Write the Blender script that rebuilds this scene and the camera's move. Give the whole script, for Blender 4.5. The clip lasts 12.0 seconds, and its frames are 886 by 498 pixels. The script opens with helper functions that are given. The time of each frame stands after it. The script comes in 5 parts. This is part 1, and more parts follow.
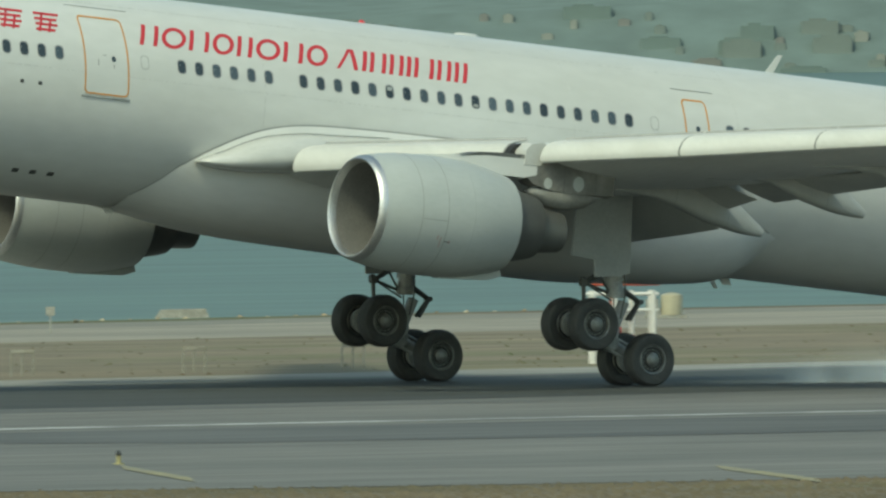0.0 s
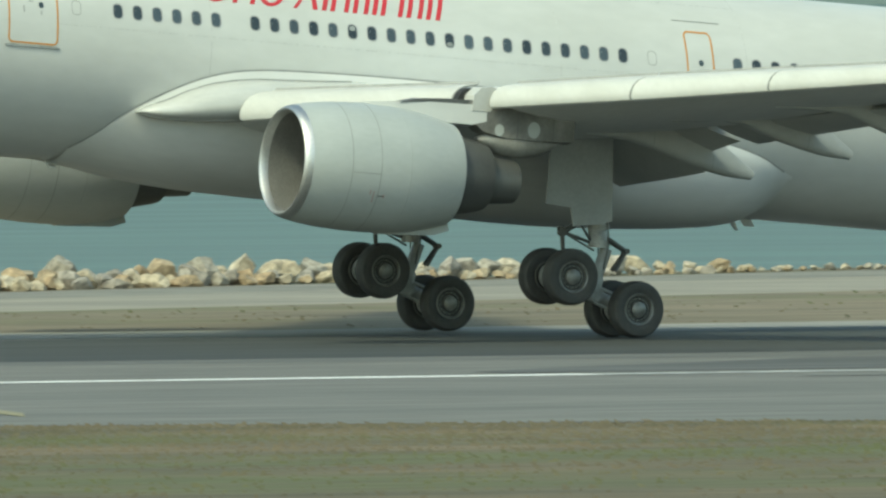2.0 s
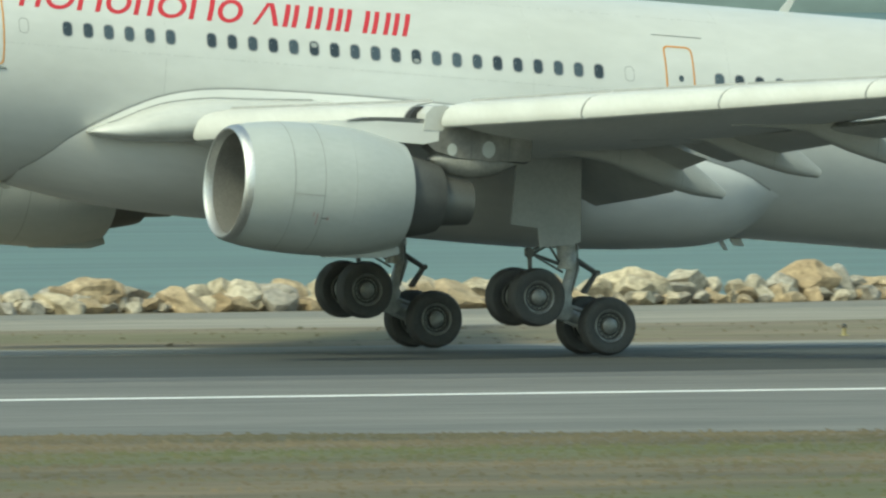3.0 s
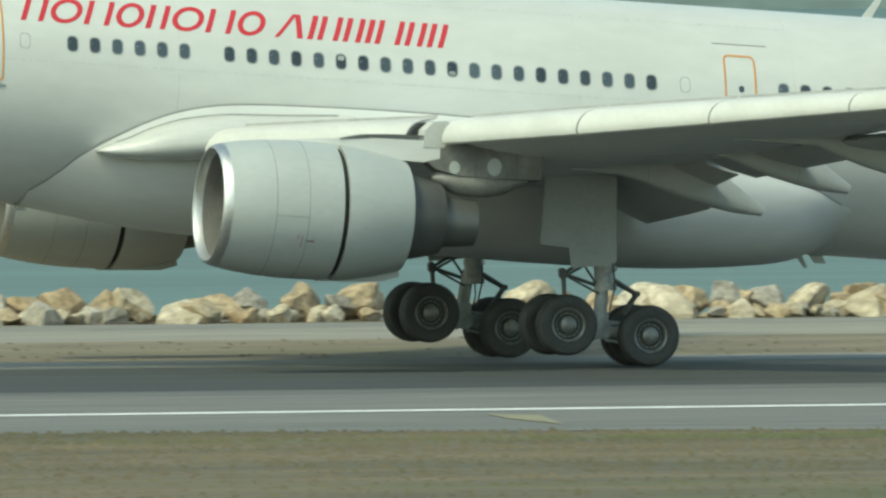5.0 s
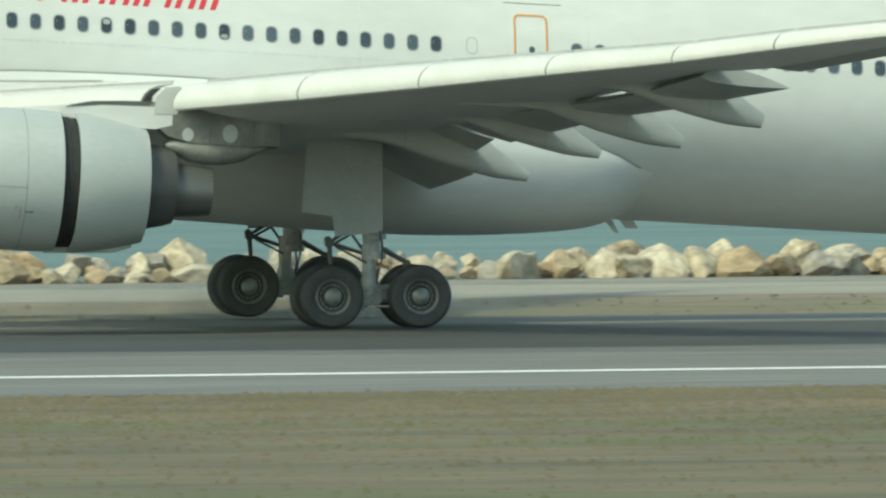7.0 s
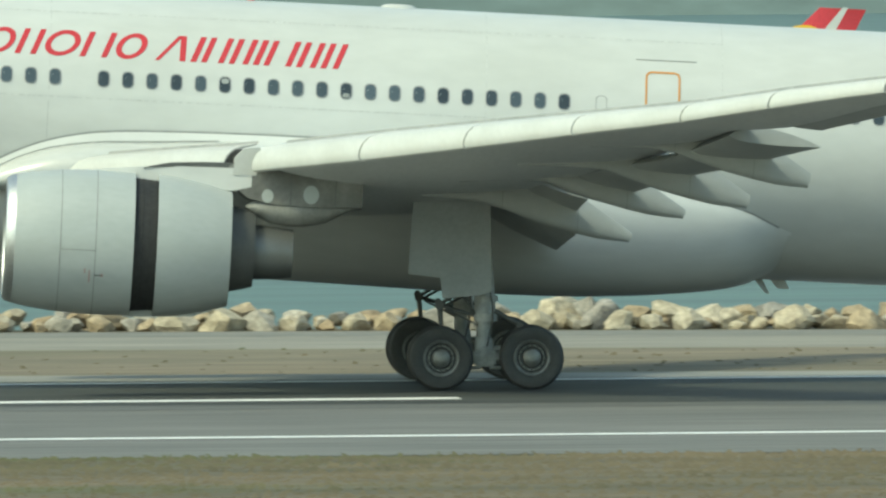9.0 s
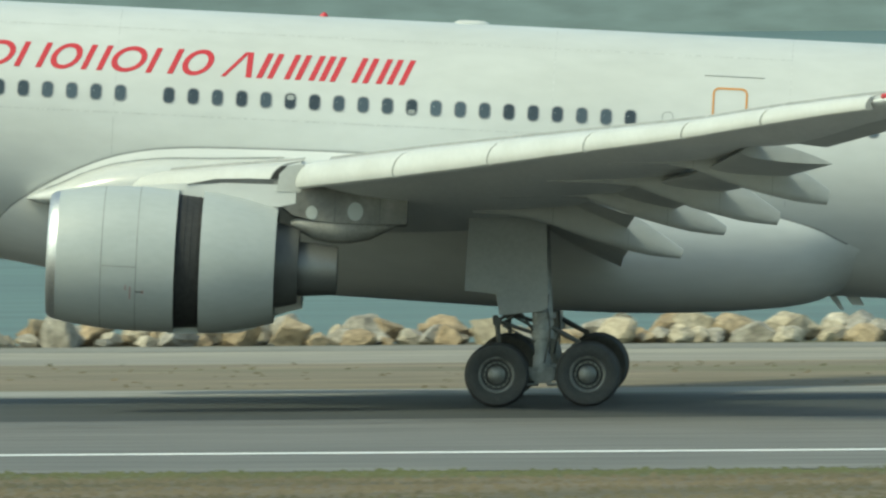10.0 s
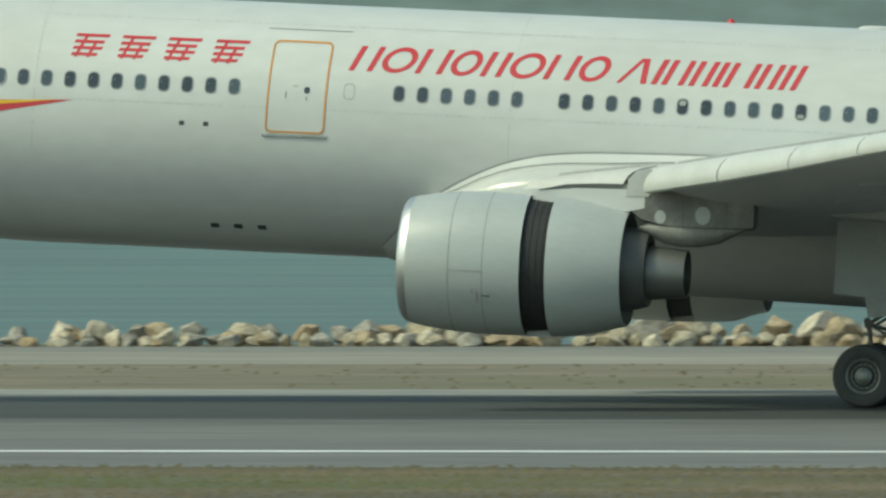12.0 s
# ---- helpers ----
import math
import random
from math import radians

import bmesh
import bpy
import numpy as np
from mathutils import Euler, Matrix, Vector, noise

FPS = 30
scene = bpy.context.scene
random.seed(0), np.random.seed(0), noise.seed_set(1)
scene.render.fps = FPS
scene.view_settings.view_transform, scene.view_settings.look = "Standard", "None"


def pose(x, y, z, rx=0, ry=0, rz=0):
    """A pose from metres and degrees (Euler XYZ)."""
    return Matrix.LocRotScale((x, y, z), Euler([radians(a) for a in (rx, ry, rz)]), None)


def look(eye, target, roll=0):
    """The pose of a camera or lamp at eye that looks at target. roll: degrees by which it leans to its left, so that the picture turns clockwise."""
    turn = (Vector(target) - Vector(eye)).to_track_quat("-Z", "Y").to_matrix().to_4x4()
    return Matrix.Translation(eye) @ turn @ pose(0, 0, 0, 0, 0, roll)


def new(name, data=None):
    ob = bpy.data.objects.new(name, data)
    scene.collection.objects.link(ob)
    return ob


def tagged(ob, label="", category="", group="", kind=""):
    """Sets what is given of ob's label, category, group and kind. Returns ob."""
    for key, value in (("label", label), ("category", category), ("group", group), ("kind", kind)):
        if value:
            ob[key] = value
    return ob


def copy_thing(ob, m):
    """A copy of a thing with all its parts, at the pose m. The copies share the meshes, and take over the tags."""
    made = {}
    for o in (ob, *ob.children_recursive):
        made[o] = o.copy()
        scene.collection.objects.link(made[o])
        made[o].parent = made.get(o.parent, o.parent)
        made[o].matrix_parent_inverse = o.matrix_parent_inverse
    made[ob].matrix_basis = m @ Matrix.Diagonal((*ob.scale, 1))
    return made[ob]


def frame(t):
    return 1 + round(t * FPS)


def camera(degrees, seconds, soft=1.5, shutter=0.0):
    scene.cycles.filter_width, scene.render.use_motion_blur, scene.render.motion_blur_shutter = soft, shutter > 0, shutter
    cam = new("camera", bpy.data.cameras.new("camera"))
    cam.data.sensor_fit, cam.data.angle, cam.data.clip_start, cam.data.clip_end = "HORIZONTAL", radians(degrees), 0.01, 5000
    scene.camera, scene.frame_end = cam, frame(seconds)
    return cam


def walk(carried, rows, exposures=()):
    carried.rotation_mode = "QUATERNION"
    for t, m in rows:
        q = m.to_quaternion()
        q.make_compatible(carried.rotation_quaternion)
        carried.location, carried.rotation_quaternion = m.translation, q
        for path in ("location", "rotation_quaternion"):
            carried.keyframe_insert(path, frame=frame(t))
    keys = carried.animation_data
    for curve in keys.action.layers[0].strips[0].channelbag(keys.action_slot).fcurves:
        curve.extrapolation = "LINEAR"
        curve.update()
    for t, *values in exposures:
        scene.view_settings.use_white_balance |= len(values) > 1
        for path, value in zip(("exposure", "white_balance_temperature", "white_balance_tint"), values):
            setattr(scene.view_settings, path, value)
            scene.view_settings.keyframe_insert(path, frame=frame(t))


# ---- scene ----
# ---- camera: one stand, panning with the landing aircraft ----
EYE = Vector((0.0, -443.1, 9.57))
cam = camera(2.536, 12.0, soft=2.4, shutter=0.09)


def aim(pan, tilt, roll):
    p, t = radians(pan), radians(tilt)
    way = Vector((math.sin(p) * math.cos(t), math.cos(p) * math.cos(t), math.sin(t)))
    return look(EYE, EYE + way * 400, roll)


PATH = [
    (0.0, 31.630, -0.677, -0.47), (0.5, 30.194, -0.713, -0.37), (1.0, 28.785, -0.803, -0.29),
    (1.5, 27.288, -0.833, -0.25), (2.0, 25.962, -0.876, -0.22), (2.5, 24.566, -0.893, -0.21),
    (3.0, 23.062, -0.853, -0.22), (3.2, 22.365, -0.845, -0.23), (4.8, 17.198, -0.821, -0.32),
    (5.0, 16.467, -0.862, -0.33), (5.5, 14.720, -0.896, -0.36), (6.0, 13.208, -0.929, -0.40),
    (6.5, 11.735, -0.917, -0.43), (7.0, 10.175, -1.005, -0.45), (7.5, 8.130, -1.101, -0.47),
    (7.7, 7.201, -1.081, -0.48), (9.3, 1.419, -0.807, -0.47), (9.5, 0.642, -0.791, -0.46),
    (10.0, -1.511, -0.797, -0.43), (10.5, -3.742, -0.843, -0.39), (11.0, -5.881, -0.774, -0.34),
    (11.5, -8.194, -0.780, -0.28), (12.0, -10.509, -0.777, -0.20)]
walk(cam, [(t, aim(p, q, r)) for t, p, q, r in PATH], exposures=[
    (0.0, 0.34, 7430, -15), (1.0, 0.48, 7430, -15), (2.5, 0.68, 7430, -15), (5.5, 0.66, 7430, -15), (6.5, 0.78, 7430, -15), (7.5, 0.80, 7400, -15), (9.5, 0.65, 7380, -15), (10.5, 0.54, 7380, -15), (12.0, 0.35, 7380, -15)])

# ---- light: hazy sun from ahead of the aircraft, on the camera's side ----
SUN_TO = Vector((-0.58, -0.36, 0.78)).normalized()
world = bpy.data.worlds.new("hazy_sky")
scene.world = world
world.use_nodes = True
sky = world.node_tree.nodes.new("ShaderNodeTexSky")
sky.sky_type, sky.sun_disc = "NISHITA", False
sky.sun_elevation = math.asin(SUN_TO.z)
sky.sun_rotation = math.atan2(SUN_TO.x, SUN_TO.y)
sky.air_density, sky.dust_density, sky.ozone_density = 1.0, 1.8, 1.0
background = world.node_tree.nodes["Background"]
world.node_tree.links.new(sky.outputs[0], background.inputs[0])
background.inputs[1].default_value = 0.15
sun_data = bpy.data.lights.new("sun", "SUN")
sun_data.energy, sun_data.angle, sun_data.color = 1.35, radians(9.0), (1.0, 0.94, 0.82)
sun = new("sun", sun_data)
sun.matrix_world = look(SUN_TO * 100, (0, 0, 0))


# ---- materials ----
def material(name, color, rough=0.5, metal=0.0, dirt=None, scale=1.0, amount=0.3, grain=0.0, grain_scale=40.0,
             stretch=(1, 1, 1), spread=0.0, coords="Object", fine=None, coat=0.0, mott=0.35, third=None):
    """A surface with stains at one scale, fine mottling at another, and a little relief."""
    m = bpy.data.materials.new(name)
    m.use_nodes = True
    nt = m.node_tree
    bsdf = nt.nodes["Principled BSDF"]
    bsdf.inputs["Roughness"].default_value, bsdf.inputs["Metallic"].default_value = rough, metal
    bsdf.inputs["Coat Weight"].default_value = coat
    add, link = nt.nodes.new, nt.links.new
    tex = add("ShaderNodeTexCoord")
    mapping = add("ShaderNodeMapping")
    mapping.inputs["Scale"].default_value = stretch
    link(tex.outputs[coords], mapping.inputs[0])
    broad, small = add("ShaderNodeTexNoise"), add("ShaderNodeTexNoise")
    for node, s, d in ((broad, scale, 5), (small, fine or scale * 9, 4)):
        node.inputs["Scale"].default_value, node.inputs["Detail"].default_value = s, d
        link(mapping.outputs[0], node.inputs["Vector"])
    ramp = add("ShaderNodeMapRange")
    ramp.inputs[1].default_value, ramp.inputs[2].default_value = 0.35, 0.68
    ramp.inputs[4].default_value = amount
    link(broad.outputs[0], ramp.inputs[0])
    mix = add("ShaderNodeMix")
    mix.data_type = "RGBA"
    mix.inputs[6].default_value = (*color, 1)
    mix.inputs[7].default_value = (*(dirt or [c * 0.6 for c in color]), 1)
    link(ramp.outputs[0], mix.inputs[0])
    if third:
        patch, where, over = add("ShaderNodeTexNoise"), add("ShaderNodeMapRange"), add("ShaderNodeMix")
        patch.inputs["Scale"].default_value, patch.inputs["Detail"].default_value = scale * 0.55, 3
        shifted = add("ShaderNodeMapping")
        shifted.inputs["Location"].default_value = (31.0, 7.0, 3.0)
        link(mapping.outputs[0], shifted.inputs[0])
        link(shifted.outputs[0], patch.inputs["Vector"])
        where.inputs[1].default_value, where.inputs[2].default_value = 0.52, 0.66
        link(patch.outputs[0], where.inputs[0])
        over.data_type = "RGBA"
        over.inputs[7].default_value = (*third, 1)
        link(where.outputs[0], over.inputs[0])
        link(mix.outputs[2], over.inputs[6])
        mix = over
    bright = add("ShaderNodeMapRange")
    bright.inputs[1].default_value, bright.inputs[2].default_value = 0.3, 0.7
    bright.inputs[3].default_value, bright.inputs[4].default_value = 1 - amount * mott, 1 + amount * mott * 0.7
    link(small.outputs[0], bright.inputs[0])
    tone = add("ShaderNodeHueSaturation")
    link(mix.outputs[2], tone.inputs["Color"])
    if spread:
        info = add("ShaderNodeObjectInfo")
        vary = add("ShaderNodeMapRange")
        vary.inputs[3].default_value, vary.inputs[4].default_value = 1 - spread, 1 + spread
        link(info.outputs["Random"], vary.inputs[0])
        times = add("ShaderNodeMath")
        times.operation = "MULTIPLY"
        link(bright.outputs[0], times.inputs[0])
        link(vary.outputs[0], times.inputs[1])
        link(times.outputs[0], tone.inputs["Value"])
    else:
        link(bright.outputs[0], tone.inputs["Value"])
    link(tone.outputs[0], bsdf.inputs["Base Color"])
    if grain:
        bump, relief = add("ShaderNodeBump"), add("ShaderNodeTexNoise")
        relief.inputs["Scale"].default_value, relief.inputs["Detail"].default_value = grain_scale, 6
        link(mapping.outputs[0], relief.inputs["Vector"])
        bump.inputs["Strength"].default_value, bump.inputs["Distance"].default_value = grain, 0.03
        link(relief.outputs[0], bump.inputs["Height"])
        link(bump.outputs[0], bsdf.inputs["Normal"])
    return m


WHITE = material("white_paint", (0.61, 0.62, 0.60), 0.36, dirt=(0.50, 0.51, 0.48), scale=0.3, amount=0.75, stretch=(0.5, 1, 1.2), fine=3, mott=0.05)
FAIRING = material("fairing_paint", (0.64, 0.65, 0.63), 0.4, dirt=(0.53, 0.54, 0.52), scale=0.4, amount=0.6, stretch=(0.4, 1, 1.5), mott=0.06)
GLOSSY = material("glossy_fairing_paint", (0.58, 0.59, 0.57), 0.22, dirt=(0.47, 0.48, 0.45), scale=0.9, amount=0.7, stretch=(0.5, 1, 1.5), mott=0.06, coat=0.5)
COWL = material("cowl_paint", (0.43, 0.46, 0.45), 0.38, dirt=(0.36, 0.39, 0.375), scale=0.9, amount=0.6, stretch=(0.5, 1, 1), mott=0.06)
WINGGREY = material("wing_grey_paint", (0.63, 0.65, 0.64), 0.45, dirt=(0.53, 0.55, 0.54), scale=0.6, amount=0.6, stretch=(1.5, 0.4, 1), mott=0.08)
DOORGREY = material("gear_door_paint", (0.40, 0.42, 0.415), 0.45, dirt=(0.33, 0.35, 0.345), scale=1.2, amount=0.7, mott=0.1)
CANOE = material("flap_fairing_paint", (0.42, 0.44, 0.435), 0.5, dirt=(0.35, 0.37, 0.365), scale=0.8, amount=0.7, stretch=(0.5, 1, 1), mott=0.08)
SLATWHITE = material("slat_paint", (0.57, 0.58, 0.555), 0.42, dirt=(0.46, 0.465, 0.43), scale=0.8, amount=0.5, stretch=(1.5, 0.4, 1), mott=0.08)
# stained pylon grey, its tone also holding the slat's painted shade
STAIN_SHADE = material("stained_shaded_grey_paint", (0.24, 0.24, 0.225), 0.5, dirt=(0.13, 0.13, 0.12), scale=1.2, amount=0.9, mott=0.15)
LOBE = material("blotched_fairing_paint", (0.28, 0.285, 0.265), 0.5, dirt=(0.18, 0.18, 0.165), scale=1.6, amount=0.9, mott=0.15)
# sooty core metal, also used as painted slat shade above the pylon
SOOT_AND_SHADE = material("soot_and_shade_metal", (0.13, 0.135, 0.13), 0.5, 0.3, dirt=(0.08, 0.082, 0.08), scale=1.5, amount=0.6, mott=0.1)
NOZZLE = material("heat_stained_metal", (0.18, 0.19, 0.185), 0.45, 0.6, dirt=(0.16, 0.16, 0.155), scale=2, amount=0.6, mott=0.1)
CHROME = material("polished_lip", (0.62, 0.63, 0.62), 0.45, 1.0, dirt=(0.6, 0.6, 0.6), scale=2, amount=0.3)
DUCT = material("inlet_duct", (0.21, 0.21, 0.20), 0.45, 0.2, dirt=(0.12, 0.12, 0.12), scale=2, amount=0.4)
# near-black colour standing in for shade in the reverser gap and slat end
GAP_SHADE = material("painted_gap_shade", (0.02, 0.021, 0.021), 0.7, dirt=(0.04, 0.04, 0.04), scale=8, amount=0.6)
FAN = material("fan_titanium", (0.16, 0.165, 0.165), 0.35, 0.7, dirt=(0.1, 0.1, 0.1), scale=3)
GLASS = material("cabin_window_glass", (0.055, 0.075, 0.090), 0.12, dirt=(0.085, 0.11, 0.125), scale=3, amount=0.5, spread=0.4)
WINFRAME = material("window_frame_grey", (0.30, 0.31, 0.31), 0.4, dirt=(0.2, 0.2, 0.2), scale=3)
SHADEBLIND = material("window_blind", (0.34, 0.36, 0.35), 0.6, scale=3)
RED = material("red_livery_paint", (0.55, 0.035, 0.05), 0.38, dirt=(0.5, 0.05, 0.06), scale=2, amount=0.3)
ORANGE = material("orange_door_line", (0.62, 0.28, 0.07), 0.4, dirt=(0.5, 0.25, 0.1), scale=3)
YELLOW = material("yellow_livery_paint", (0.80, 0.48, 0.03), 0.4, scale=3)
PALESEAM = material("pale_skin_seam", (0.52, 0.53, 0.51), 0.5, scale=2, dirt=(0.58, 0.59, 0.57), amount=0.9)
SEAM = material("panel_seam", (0.26, 0.27, 0.26), 0.6, scale=4, dirt=(0.4, 0.4, 0.4), amount=0.5)
TYRE = material("tyre_rubber", (0.066, 0.070, 0.070), 0.75, dirt=(0.090, 0.090, 0.087), scale=3, amount=0.6, grain=0.3, grain_scale=30)
RIM = material("wheel_rim", (0.30, 0.31, 0.30), 0.45, 0.6, dirt=(0.12, 0.12, 0.11), scale=5, amount=0.6)
HUBDARK = material("brake_well", (0.085, 0.088, 0.085), 0.6, 0.4, scale=6)
STRUT = material("strut_paint", (0.46, 0.48, 0.47), 0.45, 0.2, dirt=(0.18, 0.19, 0.18), scale=4, amount=0.6)
STEEL = material("dark_steel", (0.13, 0.135, 0.13), 0.55, 0.3, dirt=(0.12, 0.12, 0.11), scale=6, amount=0.5)
ASPHALT = material("runway_asphalt", (0.172, 0.168, 0.153), 0.85, dirt=(0.128, 0.127, 0.118), scale=0.12, amount=0.9,
                   stretch=(0.12, 1, 1), fine=1.6, grain=0.3, grain_scale=8)
# tyre rubber, darkened and widened to carry the aircraft's painted shade
RUBBER_SHADE = material("rubber_and_shade_asphalt", (0.036, 0.041, 0.041), 0.8, dirt=(0.054, 0.059, 0.058), scale=0.25, amount=0.9,
                  stretch=(0.06, 1, 1), fine=2.0)
SHOULDER = material("pale_shoulder_concrete", (0.30, 0.295, 0.27), 0.9, dirt=(0.22, 0.22, 0.20), scale=0.2, amount=0.8, stretch=(0.2, 1, 1), fine=2)
ROAD = material("pale_perimeter_road", (0.300, 0.275, 0.222), 0.9, dirt=(0.215, 0.20, 0.17), scale=0.15, amount=0.8, stretch=(0.12, 1, 1), fine=1.5)
LINE = material("white_marking_paint", (0.80, 0.80, 0.78), 0.7, dirt=(0.62, 0.62, 0.60), scale=0.6, amount=0.6, stretch=(0.4, 1, 1))
OLDLINE = material("worn_edge_paint", (0.48, 0.485, 0.47), 0.75, dirt=(0.16, 0.163, 0.16), scale=0.25, amount=0.9)
SEALED = material("bitumen_seal", (0.075, 0.077, 0.075), 0.85, dirt=(0.11, 0.112, 0.108), scale=0.08, amount=0.9, stretch=(0.2, 1, 1))
WORNLINE = material("yellow_taxi_paint", (0.30, 0.265, 0.14), 0.75, dirt=(0.19, 0.185, 0.15), scale=0.8, amount=0.8)
GRASS = material("dry_mown_grass", (0.165, 0.128, 0.078), 0.95, dirt=(0.080, 0.074, 0.043), third=(0.098, 0.104, 0.044), scale=0.2, amount=1.0,
                 stretch=(0.3, 1, 1), fine=1.1, grain=0.4, grain_scale=6, mott=0.25)
BLADE = material("grass_blade", (0.165, 0.130, 0.080), 0.9, dirt=(0.094, 0.086, 0.050), third=(0.105, 0.112, 0.048), scale=0.2, amount=1.0, stretch=(0.3, 1, 1), fine=0.9, mott=0.2)
DRYGRASS = material("tan_dry_grass", (0.215, 0.175, 0.120), 0.95, dirt=(0.150, 0.128, 0.085), third=(0.150, 0.140, 0.078), scale=0.2, amount=1.0, stretch=(0.25, 1, 1), fine=1.1, grain=0.4, grain_scale=6, mott=0.3)
FRINGE = material("rubber_shade_grey_asphalt", (0.105, 0.108, 0.103), 0.8, dirt=(0.140, 0.140, 0.130), scale=0.3, amount=0.9, stretch=(0.05, 1, 1), fine=2.5)
ROADDARK = material("dark_road_edge", (0.19, 0.18, 0.155), 0.9, dirt=(0.25, 0.24, 0.2), scale=0.3, amount=0.8, stretch=(0.2, 1, 1))


def rock_material():
    """Granite whose tone changes from stone to stone: cream, tan, rust and grey."""
    m = material("granite_boulder", (0.42, 0.32, 0.21), 0.9, scale=1.6, amount=0.8, grain=0.9, grain_scale=4, fine=6, mott=0.5)
    nt = m.node_tree
    info, geo, ramp = nt.nodes.new("ShaderNodeObjectInfo"), nt.nodes.new("ShaderNodeNewGeometry"), nt.nodes.new("ShaderNodeValToRGB")
    total, turn = nt.nodes.new("ShaderNodeMath"), nt.nodes.new("ShaderNodeMath")
    total.operation, turn.operation = "ADD", "FRACT"
    nt.links.new(info.outputs["Random"], total.inputs[0])
    nt.links.new(geo.outputs["Random Per Island"], total.inputs[1])
    nt.links.new(total.outputs[0], turn.inputs[0])
    nt.links.new(turn.outputs[0], ramp.inputs[0])
    tones = ((0.0, (0.52, 0.45, 0.33)), (0.22, (0.45, 0.36, 0.24)), (0.42, (0.40, 0.37, 0.31)), (0.58, (0.56, 0.50, 0.39)), (0.75, (0.43, 0.33, 0.21)), (0.9, (0.36, 0.335, 0.29)))
    while len(ramp.color_ramp.elements) < len(tones):
        ramp.color_ramp.elements.new(0.5)
    for element, (at, tone) in zip(ramp.color_ramp.elements, tones):
        element.position, element.color = at, (*tone, 1)
    ramp.color_ramp.interpolation = "CONSTANT"
    mix = [n for n in nt.nodes if n.bl_idname == "ShaderNodeMix"][0]
    dark = nt.nodes.new("ShaderNodeMix")
    dark.data_type, dark.blend_type = "RGBA", "MULTIPLY"
    dark.inputs[0].default_value, dark.inputs[7].default_value = 1.0, (0.55, 0.53, 0.5, 1)
    nt.links.new(ramp.outputs[0], dark.inputs[6])
    nt.links.new(ramp.outputs[0], mix.inputs[6])
    nt.links.new(dark.outputs[2], mix.inputs[7])
    return m


ROCK = rock_material()
SEA = material("sea_water", (0.078, 0.125, 0.103), 0.5, dirt=(0.092, 0.144, 0.119), scale=0.004, amount=0.8, stretch=(0.25, 1, 1), fine=0.15,
               grain=0.6, grain_scale=0.6)
PARKWING = material("bluish_grey_wing_paint", (0.37, 0.415, 0.42), 0.32, dirt=(0.31, 0.355, 0.36), scale=0.5, amount=0.5, stretch=(1, 1, 1), mott=0.05)
POLISHED = material("polished_slat_metal", (0.62, 0.61, 0.60), 0.16, 1.0, dirt=(0.52, 0.50, 0.49), scale=1.5, amount=0.5, mott=0.05)
POSTYELLOW = material("faded_yellow_plastic", (0.40, 0.36, 0.18), 0.6, scale=5)


def haze_paint(name, color):
    """A far surface with the haze painted into its base colour; nothing glows."""
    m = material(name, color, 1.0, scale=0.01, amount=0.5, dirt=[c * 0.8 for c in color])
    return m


HILL = haze_paint("haze_painted_hillside", (0.140, 0.190, 0.180))
FARDARK = haze_paint("haze_painted_shed", (0.160, 0.215, 0.205))
FARPINK = haze_paint("haze_painted_brick", (0.205, 0.215, 0.205))
FARWALL = haze_paint("haze_painted_building", (0.185, 0.225, 0.212))
FARPALE = haze_paint("haze_painted_wall", (0.27, 0.29, 0.265))


# ---- mesh helpers ----
def flat(bm, angle=35):
    for f in bm.faces:
        f.smooth = True
    for e in bm.edges:
        if len(e.link_faces) == 2 and e.calc_face_angle(0) > radians(angle):
            e.smooth = False
    return bm


def part(name, bm, mat, parent=None, label="", angle=35):
    """Link a bmesh as one mesh object under a thing or a part."""
    bmesh.ops.recalc_face_normals(bm, faces=bm.faces)
    flat(bm, angle)
    me = bpy.data.meshes.new(name)
    bm.to_mesh(me)
    bm.free()
    for m in mat if isinstance(mat, (list, tuple)) else [mat]:
        me.materials.append(m)
    ob = new(name, me)
    if parent:
        ob.parent = parent
    if label:
        tagged(ob, label)
    return ob


def loft(rings, closed=True, caps=True, bm=None, mat=0):
    """Skin between rings of equal length."""
    bm = bm or bmesh.new()
    rows = [[bm.verts.new(p) for p in ring] for ring in rings]
    n = len(rows[0])
    for a, b in zip(rows, rows[1:]):
        for i in range(n if closed else n - 1):
            j = (i + 1) % n
            try:
                bm.faces.new((a[i], a[j], b[j], b[i])).material_index = mat
            except ValueError:
                pass
    if caps and closed:
        for r in (rows[0], rows[-1]):
            bm.faces.new(r).material_index = mat
    return bm


def lathe(profile, n=48, origin=(0, 0, 0), axis="x", bm=None, mat=0, caps=False):
    """Turn (along, radius) pairs round an axis."""
    ox, oy, oz = origin
    rings = []
    for a, r in profile:
        ring = []
        for k in range(n):
            c, s = math.cos(2 * math.pi * k / n) * r, math.sin(2 * math.pi * k / n) * r
            ring.append({"x": (ox + a, oy + c, oz + s), "y": (ox + c, oy + a, oz + s), "z": (ox + c, oy + s, oz + a)}[axis])
        rings.append(ring)
    return loft(rings, True, caps, bm, mat)


def rod(bm, a, b, r0, r1=None, n=12, mat=0):
    """A tapered bar from a to b."""
    a, b = Vector(a), Vector(b)
    q = (b - a).to_track_quat("Z", "Y").to_matrix()
    rings = []
    for p, r in ((a, r0), (b, r1 or r0)):
        rings.append([p + q @ Vector((math.cos(2 * math.pi * k / n) * r, math.sin(2 * math.pi * k / n) * r, 0)) for k in range(n)])
    return loft(rings, True, True, bm, mat)


